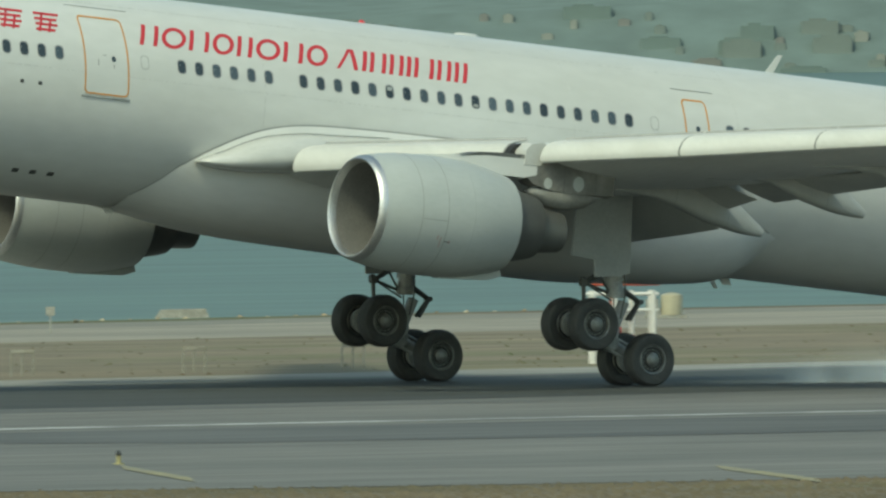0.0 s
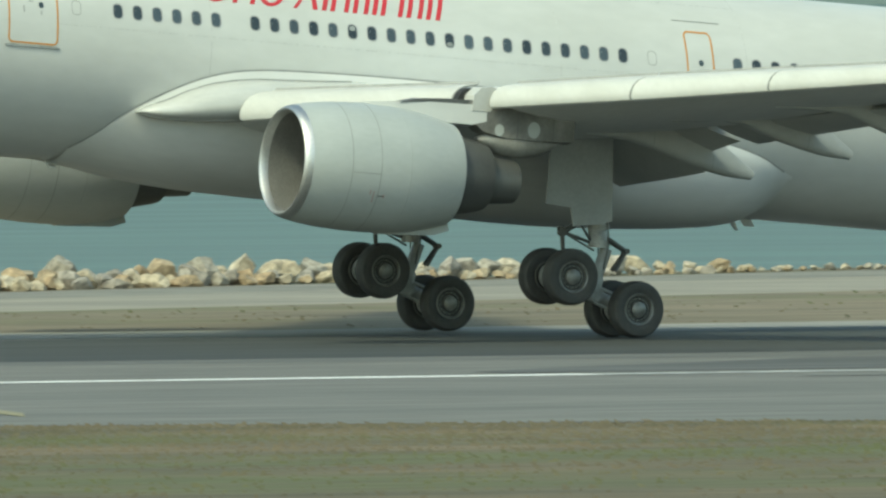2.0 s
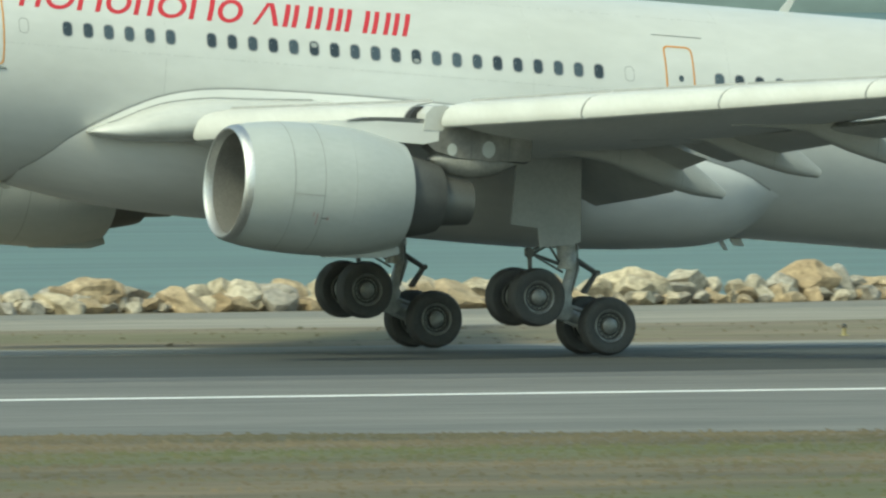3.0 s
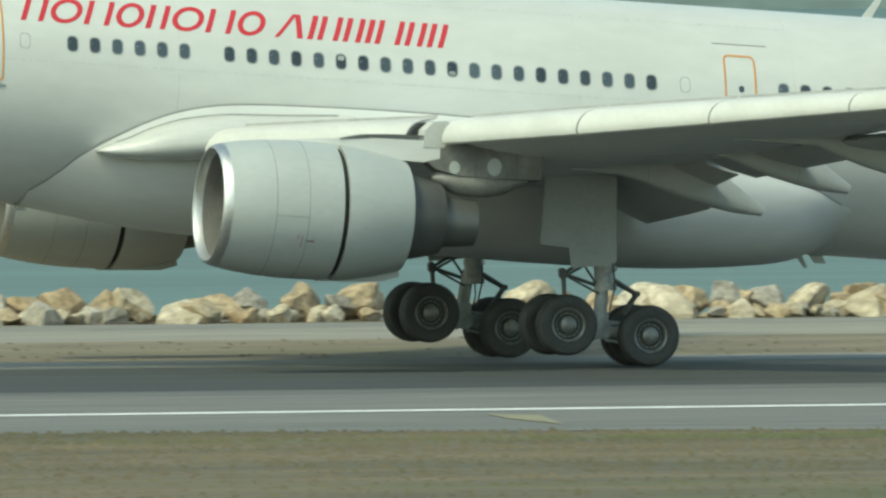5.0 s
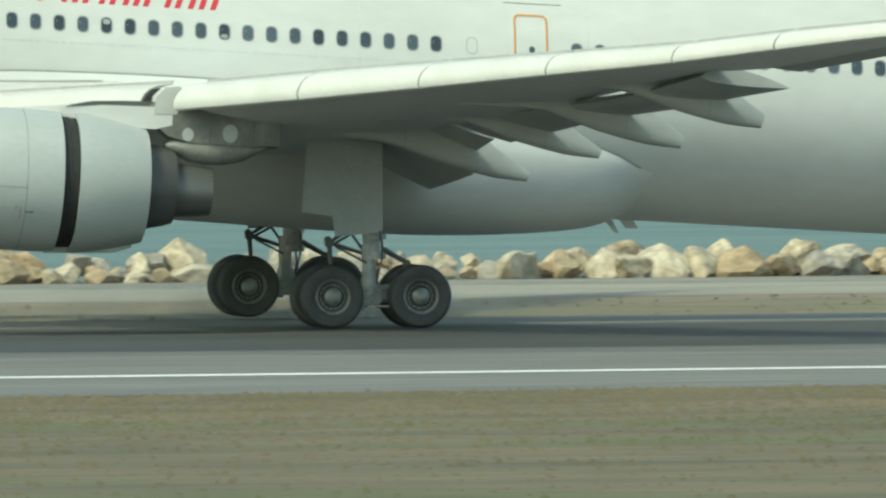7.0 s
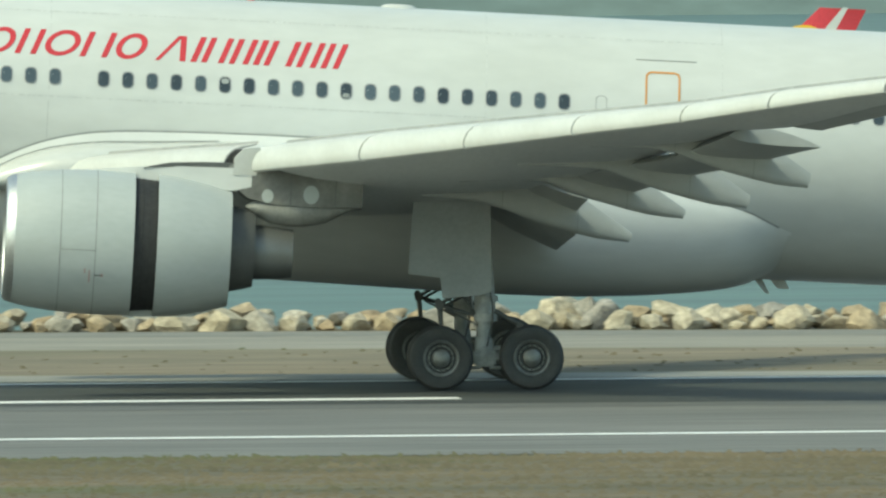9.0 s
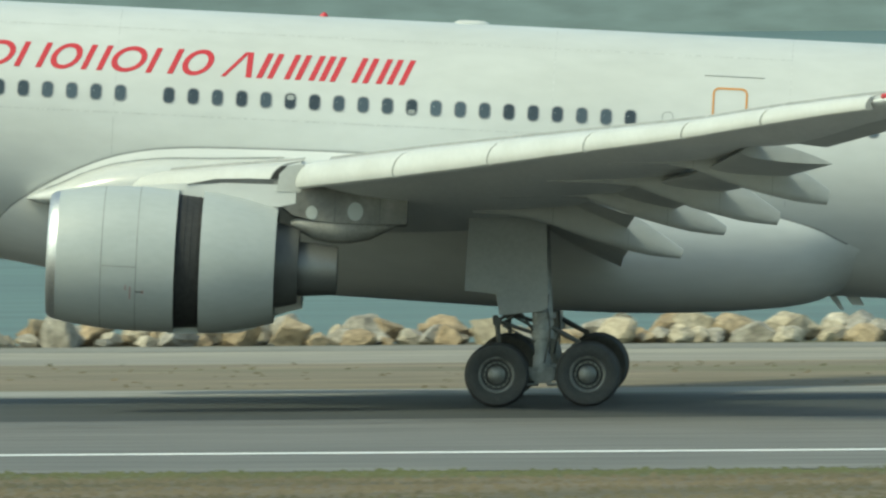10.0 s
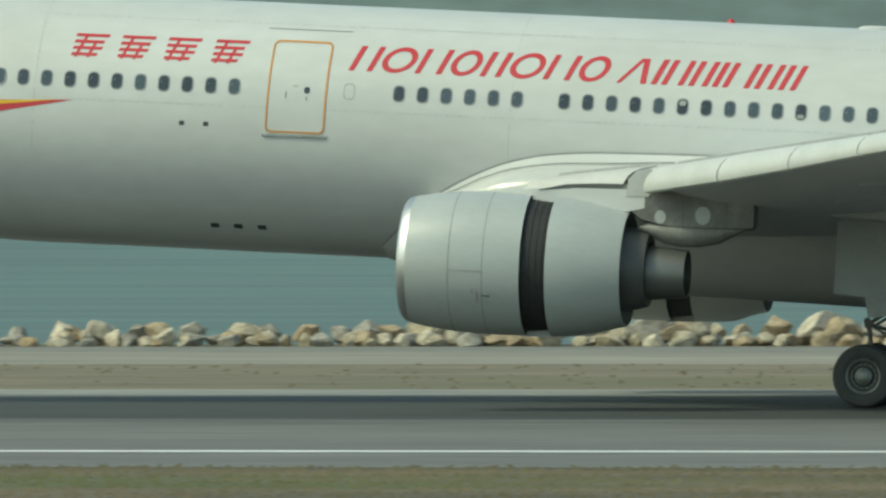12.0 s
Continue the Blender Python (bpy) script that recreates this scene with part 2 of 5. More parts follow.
def box(bm, lo, hi, bevel=0.0, mat=0):
    ret = bmesh.ops.create_cube(bm, size=1)
    for v in ret["verts"]:
        v.co = Vector([lo[i] + (v.co[i] + 0.5) * (hi[i] - lo[i]) for i in range(3)])
    if bevel:
        edges = list({e for v in ret["verts"] for e in v.link_edges})
        bmesh.ops.bevel(bm, geom=edges, offset=bevel, segments=2, affect="EDGES")
    return bm


def slab(bm, outline, y0, y1, mat=0):
    """An (x, z) outline given thickness from y0 to y1."""
    return loft([[(x, y0, z) for x, z in outline], [(x, y1, z) for x, z in outline]], True, True, bm, mat)


def interp(x, xs, ys):
    return float(np.interp(x, xs, ys))


def ease(x, xs, ys):
    """Rounded interpolation through the given stations."""
    return sum(interp(x + d, xs, ys) for d in (-12, -6, 0, 6, 12)) / 5


# ---- ground, runway, sea ----
GX = [-400, -100, 10, 65, 210, 250, 290, 340, 700]
RUNWAY_FAR = [14, 14, 15, 6, 4, 8, 14, 18, 18]
GRASS_FAR = [45, 44, 46, 29, 27, 45, 62, 72, 72]
ROAD_FAR = [66, 66, 68, 50, 46, 67, 85, 98, 98]
NX = [-400, -100, 55, 101, 165, 191, 211, 340, 700]
RUNWAY_NEAR = [-58, -58, -62, -59, -81, -90, -99, -112, -112]
STATIONS = [-400 + 10 * i for i in range(111)]
# ground drops fitted so that the wheels meet the ground in the camera's view
DIP_X, DIP = [-400, -80, 0, 80, 130, 190, 220, 250, 280, 340, 700], [-0.08, -0.08, -0.06, -0.04, 0.035, 0.14, 0.19, 0.245, 0.33, 0.42, 0.5]


def dip(x):
    return interp(x, DIP_X, DIP)


def lie(x, y, z=0.0):
    """A plan point slid along its ray from EYE, so it keeps its place in the view."""
    return EYE + (Vector((x, y, z)) - EYE) * (1 + dip(x) / EYE.z)


def stand(x, y, rz=0.0):
    """The pose of a thing that stands on the field."""
    return Matrix.Translation(lie(x, y)) @ pose(0, 0, 0, 0, 0, rz)



def strip(name, near, far, z, mat, label, category, cuts=6, uneven=0.0):
    """A band of ground along the runway between two edges that depend on the station."""
    rings = []
    for x in STATIONS:
        a, b = near(x), far(x)
        rings.append([lie(x, a + (b - a) * k / cuts + (uneven * noise.noise((x * 0.13, k, 0)) if k in (0, cuts) else 0), z) for k in range(cuts + 1)])
    ob = part(name, loft(rings, False), mat)
    return tagged(ob, label, category, kind="structure")


def band(xs, ys, shift=0.0):
    return lambda x: ease(x, xs, ys) + shift


bm = bmesh.new()
land = [[lie(x, y, z) for y, z in ((-4000, -0.012), (-700, -0.012), (-445, -0.012), (-120, -0.012), (0, -0.012), (ease(x, GX, ROAD_FAR) + 5, -0.012), (ease(x, GX, ROAD_FAR) + 14, -7))]
        for x in [-4500, -1500, -700] + STATIONS + [900, 1800, 4500]]
tagged(part("ground", loft(land, False), GRASS), "dry brown-green mown airfield grass", "grass", kind="structure")
part_sea = part("sea", loft([[(EYE.x + r * math.sin(radians(a)), EYE.y + r * math.cos(radians(a)), -4.0) for r in (380, 500, 700, 1200, 2200, 3500, 4420)] for a in range(-70, 71, 4)], False), SEA)
tagged(part_sea, "flat hazy teal sea water beyond the rocks", "water", kind="structure")
strip("runway", band(NX, RUNWAY_NEAR), band(GX, RUNWAY_FAR, -7), 0.0, ASPHALT, "grey streaked runway asphalt", "runway", 8, 0.5)
strip("pavement", band(GX, RUNWAY_FAR, -7), band(GX, RUNWAY_FAR), 0.004, SHOULDER, "pale concrete runway shoulder", "pavement", 2)
# fringe and core band: real rubber plus the aircraft's shade in the colour
strip("rubber_shade_fringe", band(GX, RUNWAY_FAR, -35), band(GX, RUNWAY_FAR, -6), 0.005, FRINGE, "greyish fringe of the band of tyre rubber and painted shade", "tyre marks", 3, 1.5)
strip("rubber_and_shade_band", band(GX, RUNWAY_FAR, -31), band(GX, RUNWAY_FAR, -8), 0.009, RUBBER_SHADE, "black touchdown zone band of tyre rubber with aircraft shade painted in", "tyre marks", 3, 0.6)
strip("far_verge", band(GX, RUNWAY_FAR, -0.5), band(GX, GRASS_FAR, 0.5), -0.0095, DRYGRASS, "tan dry grass between runway and perimeter road", "grass", 3, 0.6)
strip("road_edge", band(GX, ROAD_FAR, -6), band(GX, ROAD_FAR, 1), -0.002, ROADDARK, "darker edge strip of the perimeter road beside the rocks", "road", 2, 0.6)
strip("road", band(GX, GRASS_FAR), band(GX, ROAD_FAR), -0.007, ROAD, "pale dusty perimeter road before the sea wall", "road", 3, 0.6)


def stripe(name, x0, x1, y0, y1, z, mat, label, category="marking"):
    rings = [[lie(x, y, z) for y in (y0(x), y1(x))] for x in [x0] + [x for x in STATIONS if x0 < x < x1] + [x1]]
    return tagged(part(name, loft(rings, False), mat), label, category, kind="structure")


EDGE_X, EDGE_Y = [-400, 200, 214, 235, 700], [-46.0, -46.0, -45.4, -43.0, -42.6]
stripe("edge_line", -400, 197, lambda x: interp(x, EDGE_X, EDGE_Y) - 0.7, lambda x: interp(x, EDGE_X, EDGE_Y) + 0.7, 0.010, LINE, "white painted runway edge line")
stripe("edge_line", 197, 700, lambda x: interp(x, EDGE_X, EDGE_Y) - 0.8, lambda x: interp(x, EDGE_X, EDGE_Y) + 0.6, 0.010, OLDLINE, "worn grey-white runway edge line")
stripe("sealed_strip", 196, 232, lambda x: interp(x, EDGE_X, EDGE_Y) + 2.0, lambda x: interp(x, EDGE_X, EDGE_Y) + interp(x, [196, 208, 224, 232], [4.0, 13.0, 13.0, 2.2]), 0.009, SEALED, "dark bitumen-sealed strip beside the edge line", "asphalt strip")
stripe("sealed_strip", 200, 700, lambda x: interp(x, EDGE_X, EDGE_Y) - interp(x, [200, 222, 232], [4.6, 6.5, 19.0]), lambda x: interp(x, EDGE_X, EDGE_Y) - interp(x, [200, 222], [4.2, 3.6]), 0.009, SEALED, "dark bitumen-sealed strip beside the edge line", "asphalt strip")
stripe("touchdown_stripe", 8.0, 19.0, lambda x: -13.9, lambda x: -12.0, 0.013, LINE, "white touchdown zone stripe partly blackened by rubber")
stripe("touchdown_stripe", 8.5, 31.0, lambda x: 4.6, lambda x: 5.8, 0.013, LINE, "white touchdown zone stripe partly blackened by rubber")
for corners in (((195.3, -68.7), (191.0, -80.7), (189.7, -83.3), (193.6, -72.0)),
                ((217.2, -77.3), (212.3, -88.4), (210.3, -91.9), (215.1, -81.0)),
                ((225.5, -87.8), (220.4, -99.8), (218.6, -102.7), (223.4, -91.4)),
                ((173.9, -61.3), (171.1, -72.1), (169.7, -75.2), (172.4, -64.6)),
                ((117.1, -50.0), (117.8, -51.5), (116.0, -59.2), (116.4, -54.0))):
    bm = bmesh.new()
    bm.faces.new([bm.verts.new(lie(x, y, 0.014)) for x, y in corners])
    tagged(part("taxi_line", bm, WORNLINE), "worn yellow taxiway line painted on asphalt", "marking", kind="structure")

TAR = material("tar_seam", (0.05, 0.05, 0.048), 0.8, scale=3)
for pts in (((5.0, -24.0), (5.15, -32.0), (5.4, -41.0), (5.55, -42.5)), ((4.5, -50.0), (4.9, -50.4), (5.2, -50.0))):
    bm = bmesh.new()
    loft([[lie(x - 0.05, y - 0.3, 0.012), lie(x + 0.06, y + 0.3, 0.012)] for x, y in pts], False, False, bm)
    tagged(part("tar_seam", bm, TAR), "dark tar-filled crack in the runway asphalt", "crack", kind="structure")

# ---- the aircraft ----
aircraft = new("airliner")
tagged(aircraft, "white twin-engined wide-body airliner with red titles, landing on the runway", "airplane")
R, ZC = 2.80, -0.915


def fus_ring(x, r=R, zc=ZC, n=72):
    return [(x, r * math.cos(2 * math.pi * k / n), zc + r * math.sin(2 * math.pi * k / n)) for k in range(n)]


nose = [(-20.4, 0.05, -1.75), (-20.1, 0.55, -1.70), (-19.3, 1.15, -1.55), (-18.0, 1.75, -1.35), (-16.6, 2.20, -1.18), (-15.2, 2.55, -1.02), (-13.8, 2.74, -0.94)]
body = [(x, R, ZC) for x in (-12.5, -9, -5, -1, 3, 7, 11, 15, 19, 22)]
tail = [(25, 2.72, -0.80), (28, 2.42, -0.45), (31, 1.95, 0.02), (34, 1.35, 0.50), (36.5, 0.75, 0.85), (38.3, 0.25, 1.05)]
fuselage = part("fuselage", loft([fus_ring(x, r, z) for x, r, z in nose + body + tail]), WHITE, aircraft, "white painted fuselage with faint panel seams")


def on_skin(x, z, out=0.0):
    """A point of the near side of the fuselage at height z."""
    y = math.sqrt(max(R * R - (z - ZC) ** 2, 0.0))
    k = (R + out) / R
    return (x, -y * k, ZC + (z - ZC) * k)


def decal(bm, outline, out=0.006, hole=None, mat=0):
    """An (x, z) outline laid on the near side; with a hole of as many points, a frame."""
    if hole:
        a = [bm.verts.new(on_skin(x, z, out)) for x, z in outline]
        b = [bm.verts.new(on_skin(x, z, out)) for x, z in hole]
        for i in range(len(a)):
            j = (i + 1) % len(a)
            bm.faces.new((a[i], a[j], b[j], b[i])).material_index = mat
    else:
        bm.faces.new([bm.verts.new(on_skin(x, z, out)) for x, z in outline]).material_index = mat
    return bm


def rounded(cx, cz, w, h, r, n=5, lean=0.0):
    pts = []
    for sx, sz, a0 in ((1, 1, 0), (-1, 1, 90), (-1, -1, 180), (1, -1, 270)):
        for k in range(n + 1):
            a = radians(a0 + 90 * k / n)
            px, pz = sx * (w / 2 - r) + math.cos(a) * r, sz * (h / 2 - r) + math.sin(a) * r
            pts.append((cx + px + lean * pz, cz + pz))
    return pts


PITCH = 0.5334
stations = [-3.734 - PITCH * k for k in range(7, 21)] + [-3.734 + PITCH * k for k in range(6)] + \
           [PITCH * k for k in range(20)] + [10.135 + PITCH * k for k in range(6, 22)]
bm = bmesh.new()
decal(bm, rounded(0, 0, 0.225, 0.325, 0.095), 0.004)
decal(bm, rounded(0, 0, 0.275, 0.375, 0.115), 0.009, rounded(0, 0, 0.225, 0.325, 0.095), 1)
first = part("cabin_window", bm, [GLASS, WINFRAME], fuselage, "small dark rounded cabin window", 80)
first.location.x = stations[0]
for x in stations[1:]:
    w = new("cabin_window", first.data)
    w.parent, w.location.x = fuselage, x
    tagged(w, "small dark rounded cabin window")
for x, z, h in ((PITCH * 5, 0.08, 0.11), (PITCH * 10, -0.10, 0.09)):
    bm = bmesh.new()
    decal(bm, rounded(x, z, 0.16, h, 0.05), 0.012)
    part("window_blind", bm, SHADEBLIND, fuselage, "pale half-drawn window blind")
for x in (-4.86, 10.95):
    bm = bmesh.new()
    decal(bm, rounded(x, 0.0, 0.25, 0.36, 0.1), 0.004, rounded(x, 0.0, 0.22, 0.33, 0.09))
    part("plugged_window", bm, SEAM, fuselage, "faint outline of a plugged window")


def cabin_door(x0, x1, z0, z1, sill):
    cx, cz, w, h = (x0 + x1) / 2, (z0 + z1) / 2, x1 - x0, z1 - z0
    bm = bmesh.new()
    zs = [z0 + 0.02 + (h - 0.04) * k / 12 for k in range(13)]
    loft([[on_skin(x0 + 0.02, z, 0.004), on_skin(x1 - 0.02, z, 0.004)] for z in zs], False, False, bm)
    door = part("cabin_door", bm, WHITE, fuselage, "closed white cabin door outlined in orange")
    bm = bmesh.new()
    outer, inner = rounded(cx, cz, w, h, 0.14, 6), rounded(cx, cz, w - 0.085, h - 0.085, 0.10, 6)
    dense = lambda pts: [tuple(np.array(pts[i]) + (np.array(pts[(i + 1) % len(pts)]) - np.array(pts[i])) * k / 14) for i in range(len(pts)) for k in range(14)]
    decal(bm, dense(outer), 0.013, dense(inner))
    part("door_outline", bm, ORANGE, door, "orange painted outline")
    if sill:
        bm = bmesh.new()
        loft([[on_skin(x0 - 0.06, z, o), on_skin(x1 + 0.05, z, o)] for z, o in ((z0 - 0.02, 0.004), (z0 - 0.03, 0.04), (z0 - 0.075, 0.04), (z0 - 0.09, 0.004))], False, False, bm)
        part("sill", bm, STRUT, door, "dark metal door sill")
        bm = bmesh.new()
        decal(bm, rounded(cx + 0.22, cz - 0.06, 0.13, 0.15, 0.06), 0.012)
        part("door_window", bm, GLASS, door)
        for dx, dz, ww, hh in ((-0.25, -0.18, 0.03, 0.16), (0.22, -0.25, 0.03, 0.1), (-0.05, 0.02, 0.12, 0.02)):
            bm = bmesh.new()
            decal(bm, rounded(cx + dx, cz + dz, ww, hh, 0.008, 2), 0.012)
            part("door_marking", bm, SEAM, door, "small grey stencil bar")
    else:
        bm = bmesh.new()
        decal(bm, rounded(cx + 0.02, -0.02, 0.13, 0.15, 0.06), 0.012)
        part("door_window", bm, GLASS, door)
    bm = bmesh.new()
    loft([[on_skin(x0 - 0.2, z1 + 0.24 + d, o), on_skin(x1 + 0.35, z1 + 0.24 + d, o)] for d, o in ((0, 0.003), (0.006, 0.015), (0.022, 0.003))], False, False, bm)
    part("rain_gutter", bm, WINFRAME, fuselage, "thin rain gutter over the door")


cabin_door(-6.71, -5.36, -0.98, 1.07, True)
cabin_door(11.91, 12.68, -0.75, 0.76, False)

# titles and emblem as plain shapes
LEAN = 0.42


def title_mark(x0, x1, z0, z1, shape="frame"):
    """One plain slanted shape of a title: an oval ring, one or two bars, a wedge, or a barred block."""
    w, h, cx = x1 - x0, z1 - z0, (x0 + x1) / 2
    bm = bmesh.new()
    rows = [z0 + h * k / 8 for k in range(9)]
    lean = lambda x, z: on_skin(x + LEAN * (z - z0 - h / 2), z, 0.007)

    def bar(a, b, lo, hi, a1=None, b1=None):
        zs = [lo] + [z for z in rows if lo < z < hi] + [hi]
        a1, b1 = a if a1 is None else a1, b if b1 is None else b1
        mixed = lambda p, q, z: p + (q - p) * (z - lo) / (hi - lo)
        loft([[lean(mixed(a, a1, z), z), lean(mixed(b, b1, z), z)] for z in zs], False, False, bm)

    if shape == "ring":
        n = 32
        rim = [[lean(cx + (w / 2 - d) * math.cos(2 * math.pi * k / n), (z0 + z1) / 2 + (h / 2 + 0.012 - d * 0.72) * math.sin(2 * math.pi * k / n)) for k in range(n)] for d in (0.0, 0.125)]
        loft(rim, True, False, bm)
    elif shape == "bar":
        bar(cx - 0.065, cx + 0.065, z0, z1)
    elif shape == "bars":
        bar(x0, x0 + 0.125, z0, z1)
        bar(x1 - 0.125, x1, z0, z1)
    elif shape == "wedge":
        bar(x0, x0 + 0.10, z0, z1, cx - 0.05, cx + 0.05)
        bar(x1 - 0.13, x1, z0, z1, cx + 0.0, cx + 0.13)
    else:
        for k in range(4):
            bar(x0 + w * 0.06 * k, x1 - w * 0.05 * (k % 2), z1 - h * (0.27 * k + 0.13), z1 - h * 0.27 * k)
        bar(cx - 0.16, cx - 0.09, z0, z1)
        bar(cx + 0.12, cx + 0.19, z0, z0 + h * 0.6)
    return part("title_mark", bm, RED, fuselage, "plain red title shape")


def title(x0, x1, widths, shapes, z0=0.47, z1=1.02):
    total, x = sum(widths) + 0.16 * (len(widths) - 1), x0
    k = (x1 - x0) / total
    kinds = {"o": "ring", "b": "bar", "i": "bars", "v": "wedge"}
    for w, c in zip(widths, shapes):
        title_mark(x, x + w * k, z0, z1, kinds[c])
        x += (w + 0.16) * k


title(-4.83, 0.92, [0.80, 1.12, 0.9, 0.98, 0.7, 1.12, 0.9, 0.98], "ioioioio")
title(1.22, 5.25, [0.95, 0.16, 0.7, 0.6, 0.16, 0.85, 0.6, 0.55], "vbiibiii")
for x0, x1 in ((-11.30, -10.55), (-10.25, -9.5), (-9.2, -8.45), (-8.12, -7.36)):
    title_mark(x0, x1, 0.50, 1.02, "block")
for mat, up, low, lab in ((RED, 0.0, -0.26, "red swoosh"), (YELLOW, -0.06, -0.22, "yellow swoosh")):
    bm = bmesh.new()
    n = 14
    rows = []
    for k in range(n + 1):
        u = k / n
        x = -11.1 - (0.25 if mat is YELLOW else 0) - 4.6 * u
        top = -0.46 - 0.14 * u * 1.3 + up * u
        rows.append([on_skin(x, top, 0.006 if mat is RED else 0.009), on_skin(x, top + low * min(1, u * 1.7) * (1.6 if mat is RED else 0.8), 0.006 if mat is RED else 0.009)])
    part("livery_swoosh", loft(rows, False, False, bm), mat, fuselage, lab + " of the livery")

for x, z in ((-8.6, -0.86), (-8.05, -0.86), (-7.95, -3.12), (-7.42, -3.12), (-6.88, -3.12)):
    bm = bmesh.new()
    decal(bm, rounded(x, z, 0.12 if z > -2 else 0.20, 0.10, 0.03, 3), 0.008)
    part("static_port", bm, HUBDARK, fuselage, "small dark vent in the skin")
for x in (-12.0, -1.2, 8.4, 13.6):
    bm = bmesh.new()
    loft([[on_skin(x, ZC + R * math.sin(radians(a)), 0.003), on_skin(x + 0.018, ZC + R * math.sin(radians(a)), 0.003)] for a in range(-20, 84, 4)], False, False, bm)
    part("skin_seam", bm, PALESEAM, fuselage)
for z, x0, x1 in ((-0.44, -12.0, 13.6), (1.42, -12.0, 13.6)):
    bm = bmesh.new()
    loft([[on_skin(x, z, 0.003), on_skin(x, z + 0.016, 0.003)] for x in np.linspace(x0, x1, 30)], False, False, bm)
    part("lap_joint", bm, PALESEAM, fuselage)
# antennas on the crown and belly
bm = bmesh.new()
loft([[(15.93 + d * 0.75, -0.025, 1.86 + d), (16.18 + d * 0.5, -0.02, 1.86 + d), (16.18 + d * 0.5, 0.02, 1.86 + d), (15.93 + d * 0.75, 0.025, 1.86 + d)] for d in (0, 0.25, 0.52)], bm=bm)
part("blade_antenna", bm, WHITE, fuselage, "white blade antenna on the crown")
bm = bmesh.new()
loft([[(6.5 + 0.4 * math.cos(a) * s, 0.16 * math.sin(a) * s, 1.86 + h) for a in np.linspace(0, 2 * math.pi, 17)[:-1]] for s, h in ((1, 0), (0.95, 0.05), (0.7, 0.09), (0.3, 0.1))], bm=bm)
part("antenna_dome", bm, WHITE, fuselage, "low white antenna dome on the crown")
bm = bmesh.new()
lathe([(0, 0.09), (0.05, 0.085), (0.09, 0.05), (0.11, 0.01)], 12, (3.23, 0, 1.87), "z", bm)
part("beacon", bm, RED, fuselage, "red beacon lamp on the crown")
for x, z, h, s in ((11.5, -4.0, 0.16, 0.35), (14.55, -3.66, 0.36, 0.22), (14.95, -3.7, 0.2, 0.35), (-4.3, -3.68, 0.2, 0.3)):
    bm = bmesh.new()
    loft([[(x + d * 0.9, -0.03, z + 0.06 - d), (x + s + d * 0.6, -0.02, z + 0.06 - d), (x + s + d * 0.6, 0.02, z + 0.06 - d), (x + d * 0.9, 0.03, z + 0.06 - d)] for d in (0, h + 0.06)], bm=bm)
    part("belly_antenna", bm, WINGGREY, fuselage, "small grey belly antenna")

# belly fairing
FX = [-4.2, -3.95, -3.4, -2.6, -1.8, -0.9, 0.2, 1.5, 3, 5, 7, 9, 10.5, 12, 13.3, 14.2, 14.8, 15.12, 15.3]
FTOP = [-3.7, -3.05, -2.55, -2.05, -1.60, -1.28, -1.12, -1.08, -1.05, -1.05, -1.1, -1.25, -1.45, -1.72, -1.96, -2.15, -2.36, -2.56, -2.76]
FBOT = [-3.72, -3.76, -3.82, -3.93, -4.02, -4.10, -4.16, -4.18, -4.18, -4.18, -4.18, -4.15, -4.06, -3.92, -3.79, -3.69, -3.53, -3.40, -3.30]
FWID = [2.76, 2.77, 2.84, 2.92, 2.99, 3.03, 3.06, 3.08, 3.12, 3.16, 3.2, 3.24, 3.26, 3.22, 3.14, 3.05, 2.93, 2.78, 2.62]
dense = list(np.linspace(FX[0], FX[-1], 70))


def fair(values):
    raw = np.array([interp(x, FX, values) for x in dense])
    wide = np.pad(raw, 2, mode="edge")
    return (wide[:-4] + wide[1:-3] + wide[2:-2] + wide[3:-1] + wide[4:]) / 5


FTOP, FBOT, FWID, FX = fair(FTOP), fair(FBOT), fair(FWID), dense
rings = []
for x, zt, zb, w in zip(FX, FTOP, FBOT, FWID):
    top = math.asin(max(-1, min(1, (zt - ZC) / R)))
    low = ZC - zb
    half = []
    for k in range(29):
        u = k / 28
        a = top + (-math.pi / 2 - top) * u
        # a skin that leaves the fuselage at the seam and swells to a fuller, flatter belly
        r = R + 0.012 + (low - R - 0.012) * u * u + (w - 2.76) * 1.7 * math.sin(math.pi * min(u * 1.05, 1)) ** 0.75
        half.append((abs(r * math.cos(a)) if k < 28 else 0.0, ZC + r * math.sin(a)))
    rings.append([(x, -y, z) for y, z in half] + [(x, y, z) for y, z in reversed(half[:-1])])
fairing = part("belly_fairing", loft(rings, False), FAIRING, aircraft, "pale smooth wing-to-body fairing under the fuselage", 50)
bm = bmesh.new()
edge = [(x, z) for x, z in zip(FX, FTOP) if x < 15.25]
loft([[on_skin(x, z + 0.018, 0.02), on_skin(x, z - 0.018, 0.03)] for x, z in edge], False, False, bm)
part("fairing_seam", bm, SEAM, fairing, "dark seam along the fairing edge")

